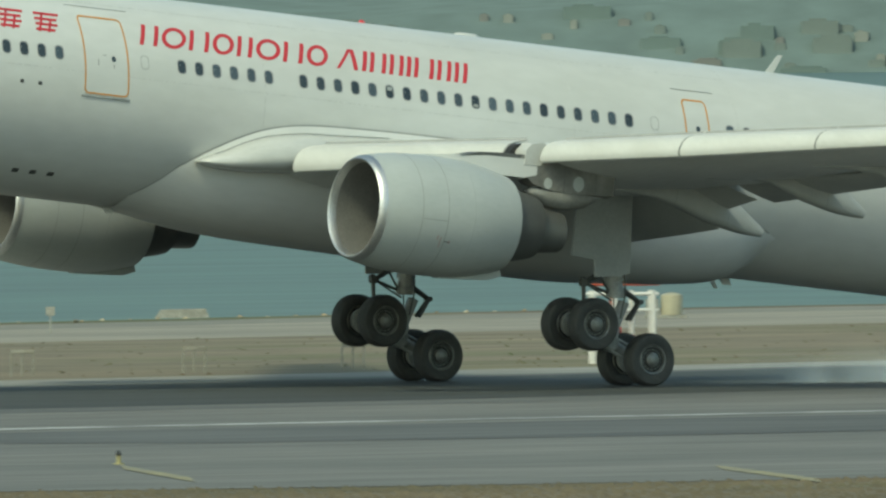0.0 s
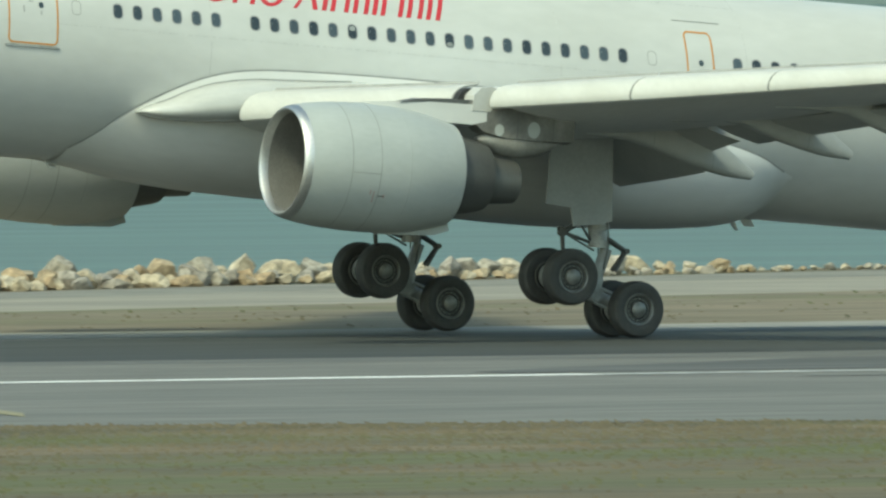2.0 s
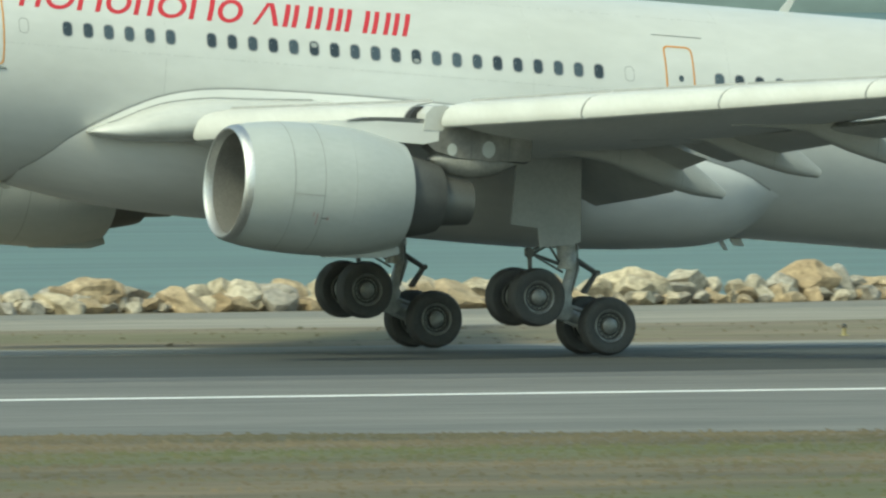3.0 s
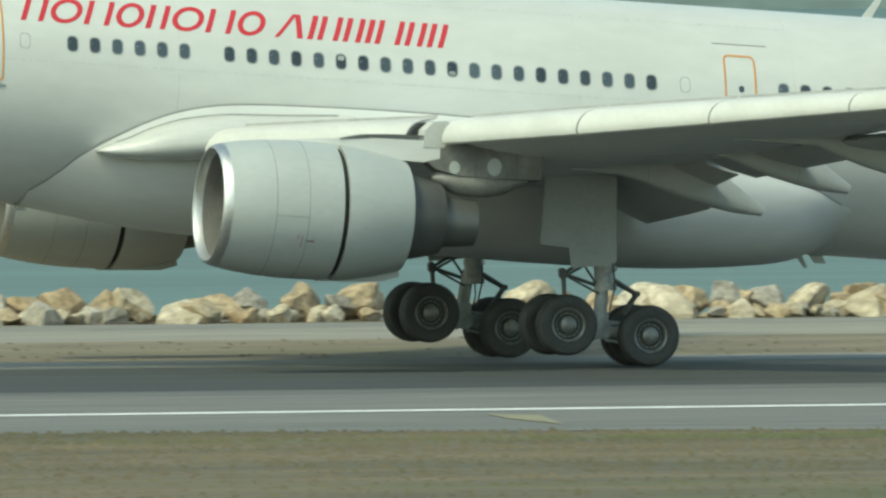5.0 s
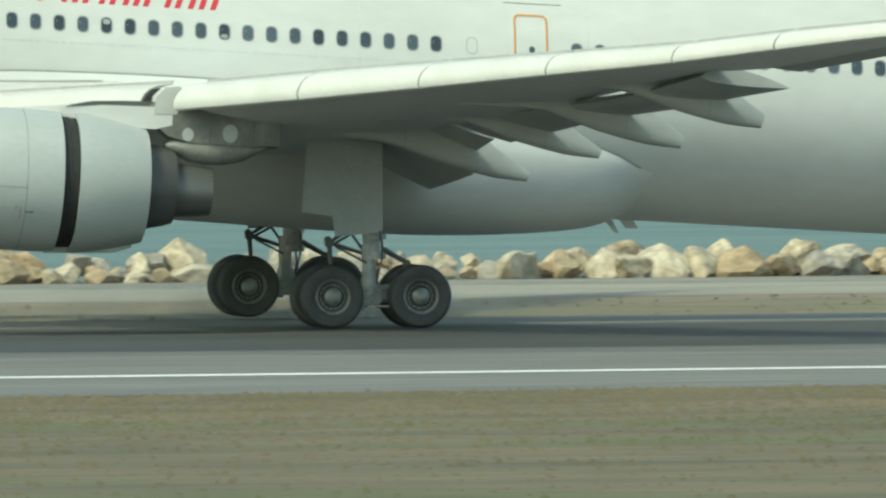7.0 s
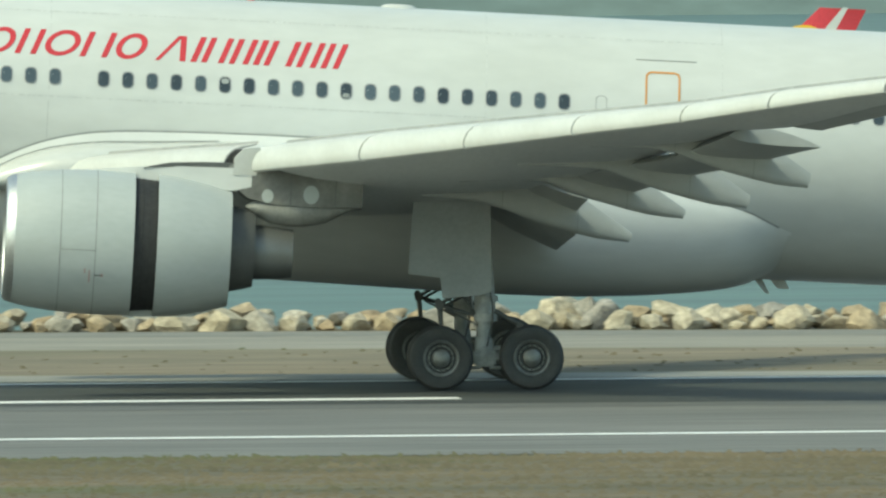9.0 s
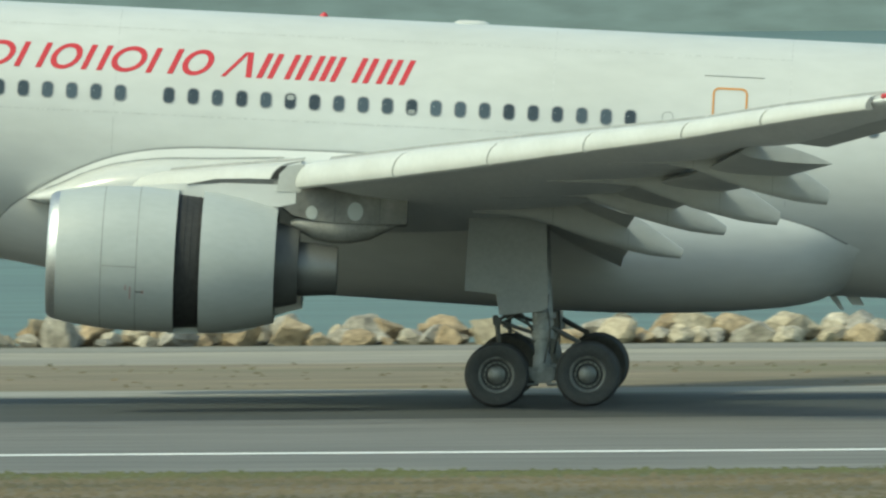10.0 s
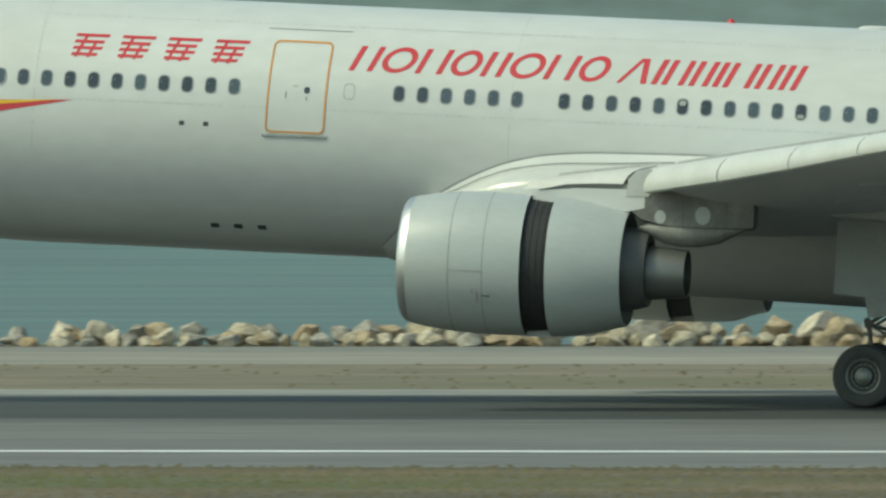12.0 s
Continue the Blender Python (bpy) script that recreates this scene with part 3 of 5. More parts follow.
# wings
WY = [2.6, 3.7, 6.2, 8.75, 9.7, 13.0, 16.2, 19.9, 21.6, 21.9, 23.3, 26.0, 28.5, 29.6]
WLE = [-1.25, -0.52, 1.10, 2.72, 3.30, 5.50, 7.55, 9.62, 10.65, 10.83, 11.70, 13.35, 15.0, 15.9]
WTE = [8.9, 8.95, 9.2, 9.75, 10.05, 11.1, 12.1, 13.05, 13.4, 14.4, 14.85, 15.85, 16.95, 17.7]
WZ = [-2.12, -2.02, -1.76, -1.52, -1.46, -1.07, -0.71, -0.34, -0.16, -0.13, 0.03, 0.40, 0.73, 0.88]
THICK = [1.15, 1.10, 0.95, 0.82, 0.78, 0.66, 0.56, 0.47, 0.42, 0.41, 0.38, 0.31, 0.25, 0.2]
INCID = [0.03, 0.03, 0.03, 0.03, 0.03, 0.03, 0.015, 0.0, -0.01, 0.0, 0.0, 0.0, 0.0, 0.0]
SLAT = [1.05, 1.05, 0.95, 0.85, 0.83, 0.86, 0.79, 0.67, 0.62, 0.62, 0.58, 0.55, 0.46, 0.44]


def wing_at(y):
    return [interp(y, WY, v) for v in (WLE, WTE, WZ, THICK, INCID)]


def foil(y, side, c0=0.0, c1=1.0, lift=0.0, n=14):
    """Aerofoil ring at span y between two chord fractions."""
    le, te, z, th, inc = wing_at(y)
    c = te - le
    up, low = [], []
    for k in range(n + 1):
        u = c0 + (c1 - c0) * (1 - math.cos(math.pi * k / n)) / 2
        t = 2.6 * math.sqrt(max(u, 0)) * (1 - u) + 0.25 * u * (1 - u)
        zc = z - inc * c * u + lift
        up.append((le + c * u, side * y, zc + th * 0.42 * t + 0.012))
        low.append((le + c * u, side * y, zc - th * 0.50 * t - 0.012))
    return up + list(reversed(low))


def under(y, x):
    """Height of the wing's lower skin."""
    le, te, z, th, inc = wing_at(y)
    u = min(max((x - le) / (te - le), 0), 1)
    return z - inc * (te - le) * u - th * 0.50 * (2.6 * math.sqrt(u) * (1 - u) + 0.25 * u * (1 - u)) - 0.012


def canoe(y, tipx, tipz, length, blunt, side, parent):
    """A flap track fairing: deep, flat-sided body under the wing whose belly runs level to a square-cut tail."""
    bm = bmesh.new()
    rings = []
    x0 = tipx - length
    start = under(y, x0)
    te = wing_at(y)[1]
    for u in (0, 0.03, 0.08, 0.16, 0.26, 0.38, 0.5, 0.62, 0.74, 0.84, 0.92, 0.97, 1.0):
        x = x0 + length * u
        back = tipx - x
        low = tipz + interp(back, [0, 0.5, 0.9, 1.8, 2.3, 3.2, length], [0, 0.02, 0.06, 0.26, 0.41, 0.70, start - tipz - 0.02])
        roof = under(y, min(x, te)) + 0.10
        high = max(min(roof, tipz + blunt + 0.64 * back), low + 0.02)
        w = interp(u, [0, 0.08, 0.3, 0.6, 0.85, 1.0], [0.03, 0.15, 0.25, 0.27, 0.24, 0.15])
        m = (low + high) / 2
        ring = [(-0.9, 1), (-1, 0.8), (-1, 0.0), (-0.97, -0.6), (-0.8, -0.88), (-0.45, -1), (0.45, -1), (0.8, -0.88), (0.97, -0.6), (1, 0.0), (1, 0.8), (0.9, 1)]
        rings.append([(x - (0.05 if u == 1 and q < 0 else 0), side * y + w * p, m + (high - low) / 2 * q) for p, q in ring])
    piece = part("flap_track_fairing", loft(rings, bm=bm), CANOE, parent, "grey canoe-shaped flap track fairing", 50)
    for k in (5, 8):
        ring = [Vector(p) for p in rings[k]]
        mid = sum(ring, Vector()) / len(ring)
        joint = loft([[mid + (p - mid) * 1.012 + Vector((d, 0, 0)) for p in ring] for d in (-0.008, 0.008)], True, False)
        part("fairing_joint", joint, SEAM, piece, "thin dark joint in the fairing")


def flap(stations, side, parent, name="flap", n=9):
    """A lowered flap between stations of (span, nose x, nose z, tail x, tail z)."""
    bm = bmesh.new()
    rings = []
    for y, x0, z0, x1, z1 in stations:
        c = math.hypot(x1 - x0, z1 - z0)
        ca, sa = (x1 - x0) / c, (z0 - z1) / c
        prof = [(k / n, 0.17 * math.sqrt(k / n) * (1 - k / n) * 2) for k in range(n + 1)] + [(k / n, -0.05 * math.sqrt(k / n) * (1 - k / n) * 2 - 0.006) for k in range(n, 0, -1)]
        rings.append([(x0 + c * (u * ca + v * sa), side * y, z0 + c * (v * ca - u * sa)) for u, v in prof])
    part(name, loft(rings, bm=bm), CANOE, parent, "lowered grey trailing-edge " + name)


def slat(y0, y1, side, parent, cuts=3):
    """An extended leading-edge slat: rounded nose drooped ahead of the wing."""
    bm = bmesh.new()
    rings = []
    for k in range(cuts + 1):
        y = y0 + (y1 - y0) * k / cuts
        le, te, z, th, inc = wing_at(y)
        s = interp(y, WY, SLAT)
        # nose outline: lower hook, round front, long upper tail over the wing
        prof = [(0.15, -0.39), (-0.12, -0.46), (-0.22, -0.42), (-0.26, -0.33), (-0.245, -0.18), (-0.17, 0.0), (-0.02, 0.16), (0.20, 0.26), (0.60, 0.34),
                (0.60, 0.32), (0.22, 0.21), (0.03, 0.08), (0.0, -0.15), (0.08, -0.35)]
        rings.append([(le + px * s, side * y, z + pz * s + 0.02) for px, pz in prof])
    piece = part("slat", loft(rings, bm=bm), SLATWHITE, parent, "extended pale leading-edge slat", 40)
    # dark strip along the slat's tail paints the shade of the slot
    bm = bmesh.new()
    loft([[Vector(r[8]) + Vector((d * 0.6, 0, d)) for d in (0.0, 0.065)] for r in rings], False, False, bm)
    part("slat_tail_shade", bm, SEAM, piece, "dark strip painted as the shaded slot behind the slat")
    end = [Vector(p) for p in rings[-1]]
    mid = sum(end, Vector()) / len(end)
    joint = loft([[mid + (p - mid) * 0.98 + Vector((0, side * d, 0)) for p in end] for d in (0.0, 0.05)])
    part("slat_joint", joint, SEAM, piece, "dark joint at the slat end")
    return piece


def wing(side):
    bm = bmesh.new()
    ys = [2.6, 3.7, 4.9, 6.2, 7.5, 8.75, 9.7, 11.3, 13.0, 16.2, 19.9, 21.6, 21.9, 23.3, 26.0, 28.5, 29.6]
    loft([foil(y, side) for y in ys], bm=bm)
    w = part("wing", bm, WINGGREY, aircraft, "grey swept wing with slats and flaps lowered", 40)
    slat(3.75, 8.75, side, w)
    for a, b in ((9.72, 12.96), (12.99, 16.19), (16.22, 19.88), (19.91, 23.27), (23.30, 25.98), (26.01, 29.12)):
        slat(a, b, side, w)
    # bare leading edge between the slats, over the pylon
    bm = bmesh.new()
    slab(bm, [(2.70, -1.90), (3.20, -1.90), (3.42, -1.55), (3.46, -1.36), (3.22, -1.28), (2.92, -1.33), (2.74, -1.52)], side * 9.05, side * 9.6)
    part("slat_horn", bm, SLATWHITE, w, "pale fairing block in the slat gap")
    # solid dark slab, painted in place of the shaded slat-end cavity
    bm = bmesh.new()
    slab(bm, [(2.52, -1.66), (2.76, -1.66), (3.00, -1.33), (2.76, -1.36), (2.64, -1.46)], side * 8.79, side * 9.07)
    part("slat_end_shade", bm, GAP_SHADE, w, "dark slab painted as the shaded cavity at the slat end")
    # root fillet glove ahead of the inner slat, running back along the wing root
    GLX = [-3.0, -2.75, -2.3, -1.8, -1.2, -0.6, 0.0, 1.0, 2.0, 3.0]
    GTOP = [-2.38, -2.24, -2.06, -1.80, -1.58, -1.46, -1.38, -1.34, -1.28, -1.22]
    GBOT = [-2.42, -2.50, -2.55, -2.56, -2.54, -2.50, -2.45, -2.30, -2.10, -1.95]
    GOUT = [2.86, 3.02, 3.22, 3.42, 3.60, 3.72, 3.76, 3.74, 3.70, 3.60]
    rings = []
    for x in np.linspace(-3.0, 3.0, 25):
        zt, zb, yo = (interp(x, GLX, v) for v in (GTOP, GBOT, GOUT))
        mid = zb + 0.42 * (zt - zb)
        ring = []
        for a in np.linspace(0, 2 * math.pi, 33)[:-1]:
            c, e = math.cos(a), math.sin(a)
            ring.append((x, side * (2.66 + (yo - 2.66) * math.copysign(abs(c) ** 0.85, c)), mid + (zt - mid if e > 0 else mid - zb) * math.copysign(abs(e) ** 0.9, e)))
        rings.append(ring)
    glove = part("root_fillet", loft(rings), GLOSSY, w, "pale glossy rounded wing root fillet", 60)
    bm = bmesh.new()
    loft([[(x, side * (interp(x, GLX, GOUT) * 0.25 + 2.72 * 0.75), interp(x, GLX, GTOP) + d) for d in (-0.01, 0.022)] for x in np.linspace(-2.6, 2.6, 22)], False, False, bm)
    part("fillet_seam", bm, SEAM, glove, "dark seam along the fillet")
    # flaps, fairings, ailerons
    flap(((3.1, 8.3, -2.35, 10.1, -3.25), (6.0, 8.75, -2.0, 10.2, -3.0), (7.3, 9.0, -1.9, 10.3, -2.85), (7.6, 9.05, -1.85, 10.25, -2.35), (8.85, 9.35, -1.72, 10.45, -2.05)), side, w)
    flap(((9.2, 9.5, -1.70, 10.75, -2.10), (13.6, 10.75, -1.30, 12.1, -1.45), (16.5, 11.65, -1.05, 13.15, -1.15)), side, w)
    flap(((16.55, 11.65, -1.05, 13.2, -1.16), (18.4, 12.2, -0.78, 13.95, -0.86), (20.4, 12.75, -0.46, 14.72, -0.60)), side, w)
    flap(((22.1, 13.5, -0.08, 14.60, -0.24), (27.6, 15.7, 0.60, 16.75, 0.50)), side, w, "aileron")
    for y, tx, tz, ln, blunt in ((7.46, 11.5, -2.95, 4.6, 0.20), (10.85, 12.45, -2.35, 4.9, 0.20), (14.22, 13.62, -2.03, 5.0, 0.28), (17.79, 14.68, -1.50, 4.7, 0.31)):
        canoe(y, tx, tz, ln, blunt, side, w)
    # winglet
    bm = bmesh.new()
    rings = []
    for u in (0, 0.12, 0.3, 0.65, 1.0):
        y, z0 = 29.5 + 0.75 * min(1, u * 1.5) ** 0.7, 0.88 + 1.5 * u
        x0, ch = 15.95 + 1.75 * min(1, u * 1.1), 1.85 - 0.75 * u
        rings.append([(x0 + ch * c, side * (y + t), z0) for c, t in ((0, 0), (0.25, -0.05), (0.6, -0.04), (1, 0), (0.6, 0.03), (0.25, 0.03))])
    winglet = part("winglet", loft(rings, bm=bm), RED, w, "red winglet with a yellow emblem")
    bm = bmesh.new()
    for k, (dx, dz) in enumerate(((0.35, 0.75), (0.62, 0.88), (0.9, 0.8))):
        c, d = [], []
        for a in np.linspace(0.2, 2.6, 9):
            for row, drop in ((c, 0.0), (d, 0.09)):
                z = 0.92 + dz + 0.17 * math.sin(a) - 0.02 - drop
                y = 29.5 + 0.75 * min(1, (z - 0.88)) ** 0.7 - 0.13
                row.append((16.75 + dx + 0.38 * math.cos(a), side * y, z))
        loft([[p, q] for p, q in zip(c, d)], False, False, bm)
    part("winglet_emblem", bm, YELLOW, winglet, "yellow curved emblem strokes")
    bm = bmesh.new()
    lathe([(-0.02, 0.01), (0.0, 0.05), (0.08, 0.07), (0.2, 0.06), (0.26, 0.01)], 12, (15.72, side * 29.38, 0.93), "x", bm)
    part("navigation_light", bm, RED, w, "small red navigation light at the wing tip")
    return w


wings = [wing(-1), wing(1)]

# engines
EY, EZ = 9.28, -3.50


def engine(side):
    y = side * EY
    bm = bmesh.new()
    lathe([(-1.95, 1.395), (-1.6, 1.465), (-1.1, 1.525), (-0.5, 1.56), (0.1, 1.565), (0.61, 1.55)], 64, (0, y, EZ), bm=bm)
    cowl = part("engine_cowl", bm, COWL, aircraft, "pale grey-white engine fan cowl")
    bm = bmesh.new()
    lathe([(-1.95, 1.395), (-2.06, 1.365), (-2.13, 1.325), (-2.16, 1.285), (-2.14, 1.25), (-2.08, 1.222), (-1.95, 1.20)], 64, (0, y, EZ), bm=bm)
    part("inlet_lip", bm, CHROME, cowl, "polished metal inlet lip")
    bm = bmesh.new()
    lathe([(-1.95, 1.20), (-1.4, 1.185), (-0.9, 1.20), (-0.55, 1.21), (-0.5, 0.3)], 64, (0, y, EZ), bm=bm)
    part("inlet_duct", bm, DUCT, cowl, "dark grey inlet duct")
    bm = bmesh.new()
    for k in range(34):
        a = 2 * math.pi * k / 34
        rings = []
        for r, tw in ((0.34, 0.05), (0.75, 0.09), (1.17, 0.12)):
            c, s = math.cos(a), math.sin(a)
            c2, s2 = math.cos(a + 0.17), math.sin(a + 0.17)
            rings.append([(-0.62 - tw, y + r * c, EZ + r * s), (-0.60 + tw, y + r * c2, EZ + r * s2)])
        loft(rings, False, False, bm)
    part("fan", bm, FAN, cowl, "dark titanium fan blades")
    bm = bmesh.new()
    lathe([(-1.15, 0.01), (-1.05, 0.1), (-0.85, 0.23), (-0.6, 0.34)], 32, (0, y, EZ), bm=bm)
    part("spinner", bm, STEEL, cowl, "dark fan spinner cone")
    for x in (-0.98, -0.22):
        r = interp(x, [-1.1, -0.5, 0.1], [1.525, 1.56, 1.565]) + 0.003
        bm = bmesh.new()
        lathe([(x, r), (x + 0.022, r)], 64, (0, y, EZ), bm=bm)
        part("cowl_seam", bm, SEAM, cowl)
    bm = bmesh.new()
    a0 = radians(180 + 6) if side < 0 else radians(-6)
    loft([[(x, y + 1.569 * math.cos(a0 + d), EZ + 1.569 * math.sin(a0 + d)) for x in (-0.97, -0.6, -0.21)] for d in (-0.006, 0.006)], False, False, bm)
    part("latch_seam", bm, SEAM, cowl)
    for dx, da, w, h in ((-0.12, -0.46, 0.17, 0.03), (-0.05, -0.46, 0.05, 0.08), (-0.42, -0.40, 0.03, 0.12), (-0.32, -0.48, 0.03, 0.3)):
        a = math.pi - da if side < 0 else da
        bm = bmesh.new()
        loft([[(dx + e, y + 1.571 * math.cos(a + d), EZ + 1.571 * math.sin(a + d)) for e in (-w / 2, w / 2)] for d in (-h / 3.1, 0, h / 3.1)], False, False, bm)
        part("cowl_marking", bm, STEEL if w > 0.1 else material("faded_red_stencil", (0.45, 0.3, 0.28), 0.5), cowl, "small stencil marking")
    # cascade grid bared when the sleeve slides; its near-black colour paints the gap's shade
    bm = bmesh.new()
    lathe([(0.60, 1.545), (0.605, 1.50), (0.62, 1.455), (1.25, 1.40), (1.27, 1.28)], 64, (0, y, EZ), bm=bm)
    cascade = part("reverser_cascade", bm, GAP_SHADE, aircraft, "thrust reverser cascade painted black as the shaded gap")
    for r, x in ((1.455, 0.78), (1.44, 0.92), (1.43, 1.06)):
        bm = bmesh.new()
        lathe([(x, r - 0.03), (x, r), (x + 0.02, r), (x + 0.02, r - 0.03)], 48, (0, y, EZ), bm=bm)
        part("cascade_vane", bm, GAP_SHADE, cascade, "ring vane of the cascade painted black as the shaded gap")
    # translating sleeve
    bm = bmesh.new()
    lathe([(0.615, 1.46), (0.615, 1.548), (0.9, 1.535), (1.3, 1.47), (1.7, 1.39), (2.05, 1.30), (2.22, 1.255), (2.22, 1.235), (1.6, 1.22), (0.7, 1.30)], 64, (0, y, EZ), bm=bm)
    sleeve = part("reverser_sleeve", bm, COWL, aircraft, "pale sliding thrust reverser sleeve")
    # core
    bm = bmesh.new()
    lathe([(1.2, 1.0), (2.0, 1.02), (2.6, 0.96), (3.05, 0.86), (3.24, 0.80), (3.24, 0.60)], 48, (0, y, EZ), bm=bm)
    core = part("core_cowl", bm, SOOT_AND_SHADE, aircraft, "sooty dark core cowl")
    bm = bmesh.new()
    lathe([(3.15, 0.60), (3.4, 0.585), (3.8, 0.55), (4.08, 0.52), (4.08, 0.49), (3.3, 0.5)], 48, (0, y, EZ - 0.05), bm=bm)
    part("nozzle", bm, NOZZLE, core, "heat-stained exhaust nozzle")
    bm = bmesh.new()
    lathe([(3.3, 0.36), (3.7, 0.28), (3.95, 0.14), (4.02, 0.02)], 32, (0, y, EZ - 0.05), bm=bm)
    part("exhaust_plug", bm, SOOT_AND_SHADE, core)
    # lower splitter under the sleeve
    bm = bmesh.new()
    slab(bm, [(0.4, EZ - 1.5), (0.5, EZ - 1.585), (2.0, EZ - 1.50), (2.4, EZ - 1.36), (2.35, EZ - 1.2), (0.5, EZ - 1.3)], y - 0.14, y + 0.14)
    part("drain_fairing", bm, COWL, cowl)
    # pylon
    def spine(stations):
        return loft([[(x, y - w, zb + 0.06), (x, y - w, zt), (x, y + w, zt), (x, y + w, zb + 0.06), (x, y, zb)] for x, zt, zb, w in stations])

    pylon = part("pylon", spine(((-0.45, -1.94, -2.2, 0.05), (0.2, -1.87, -2.3, 0.2), (1.0, -1.80, -2.3, 0.26), (1.6, -1.77, -2.3, 0.28), (2.75, -1.75, -2.30, 0.30), (3.12, -1.73, -2.20, 0.31))),
                 FAIRING, aircraft, "pale engine pylon over the nacelle")
    part("pylon_box", spine(((2.62, -1.7, -2.12, 0.29), (3.05, -1.5, -2.44, 0.30), (3.6, -1.45, -2.56, 0.305), (4.7, -1.45, -2.57, 0.305), (5.50, -1.5, -2.53, 0.29), (5.54, -1.55, -2.50, 0.285))),
         STAIN_SHADE, pylon, "soot-stained grey pylon side with the slat's shade painted in")
    # dark slab added to paint the shadow of the slat's underside
    bm = bmesh.new()
    slab(bm, [(0.75, -1.84), (1.35, -1.70), (2.05, -1.655), (2.82, -1.64), (2.82, -1.755), (1.5, -1.785)], y - 0.275, y + 0.275)
    part("slat_shade_slab", bm, SOOT_AND_SHADE, pylon, "dark slab painted as the slat's shade above the pylon")
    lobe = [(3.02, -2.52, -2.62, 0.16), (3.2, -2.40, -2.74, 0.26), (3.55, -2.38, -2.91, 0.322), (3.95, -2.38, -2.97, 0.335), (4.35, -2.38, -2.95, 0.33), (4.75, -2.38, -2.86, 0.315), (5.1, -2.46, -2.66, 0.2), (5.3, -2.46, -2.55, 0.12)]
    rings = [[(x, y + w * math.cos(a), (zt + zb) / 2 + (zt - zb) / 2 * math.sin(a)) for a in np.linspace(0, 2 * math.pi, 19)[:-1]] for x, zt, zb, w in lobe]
    part("aft_fairing", loft(rings), LOBE, pylon, "mid-grey fairing with darker blotches under the pylon", 60)
    for x, z0, z1 in ((3.98, -2.50, -1.75), (4.95, -2.50, -1.80)):
        for s2 in (-1, 1):
            joint = loft([[(x + d, y + s2 * 0.312, z) for z in (z0, z1)] for d in (-0.009, 0.009)], False, False)
            part("panel_joint", joint, SOOT_AND_SHADE, pylon, "thin dark panel joint")
    for cx, cz, r in ((3.48, -2.32, 0.15), (4.42, -2.25, 0.20)):
        for s2 in (-1, 1):
            bm = bmesh.new()
            ring = [(cx + r * 0.85 * math.cos(a), y + s2 * 0.318, cz + r * math.sin(a)) for a in np.linspace(0, 2 * math.pi, 21)[:-1]]
            bm.faces.new([bm.verts.new(p) for p in ring])
            part("access_panel", bm, COWL, pylon, "round pale access panel")
    return sleeve


sleeves = [engine(-1), engine(1)]

# tail surfaces
bm = bmesh.new()
loft([[(x0 + c * ch, t * 0.3 * k, z) for c, t in ((0, 0), (0.3, 1), (0.7, 0.6), (1, 0), (0.7, -0.6), (0.3, -1))] for x0, ch, z, k in ((28, 7.6, 1.2, 1), (33.5, 3.2, 10.0, 0.5))], bm=bm)
part("tail_fin", bm, RED, aircraft, "red tail fin")
for side in (-1, 1):
    bm = bmesh.new()
    loft([[(x0 + c * ch, side * y, z + t * 0.2 * k) for c, t in ((0, 0), (0.3, 1), (0.7, 0.6), (1, 0), (0.7, -0.6), (0.3, -1))] for x0, ch, y, z, k in ((30.5, 5.4, 1.0, 0.6, 1), (35.2, 2.0, 9.7, 1.4, 0.4))], bm=bm)
    part("tailplane", bm, WINGGREY, aircraft, "grey tailplane")

# landing gear
PIV_X, PIV_Y = 8.58, 5.30


def wheel_mesh():
    bm = bmesh.new()
    lathe([(-0.19, 0.40), (-0.225, 0.47), (-0.245, 0.56), (-0.225, 0.645), (-0.16, 0.688), (-0.06, 0.70), (0.06, 0.70), (0.16, 0.688), (0.225, 0.645), (0.245, 0.56), (0.225, 0.47), (0.19, 0.40)],
          40, axis="y", bm=bm, mat=0)
    for g in (-0.12, -0.04, 0.04, 0.12):
        lathe([(g - 0.008, 0.703), (g, 0.699), (g + 0.008, 0.703)], 40, axis="y", bm=bm, mat=2)
    for s in (-1, 1):
        lathe([(0.19 * s, 0.405), (0.215 * s, 0.385), (0.20 * s, 0.345), (0.13 * s, 0.33)], 40, axis="y", bm=bm, mat=1)
        lathe([(0.13 * s, 0.33), (0.10 * s, 0.20)], 40, axis="y", bm=bm, mat=2)
        lathe([(0.10 * s, 0.21), (0.20 * s, 0.19), (0.235 * s, 0.12), (0.25 * s, 0.06), (0.25 * s, 0.001)], 24, axis="y", bm=bm, mat=1)
        lathe([(0.105 * s, 0.285), (0.15 * s, 0.28), (0.15 * s, 0.255), (0.105 * s, 0.25)], 40, axis="y", bm=bm, mat=1)
        for k in range(14):
            a = 2 * math.pi * k / 14
            rod(bm, (0.267 * math.cos(a), 0.14 * s, 0.267 * math.sin(a)), (0.267 * math.cos(a), 0.168 * s, 0.267 * math.sin(a)), 0.018, n=6, mat=2)
    bmesh.ops.recalc_face_normals(bm, faces=bm.faces)
    flat(bm)
    me = bpy.data.meshes.new("wheel")
    bm.to_mesh(me)
    bm.free()
    for m in (TYRE, RIM, HUBDARK):
        me.materials.append(m)
    return me


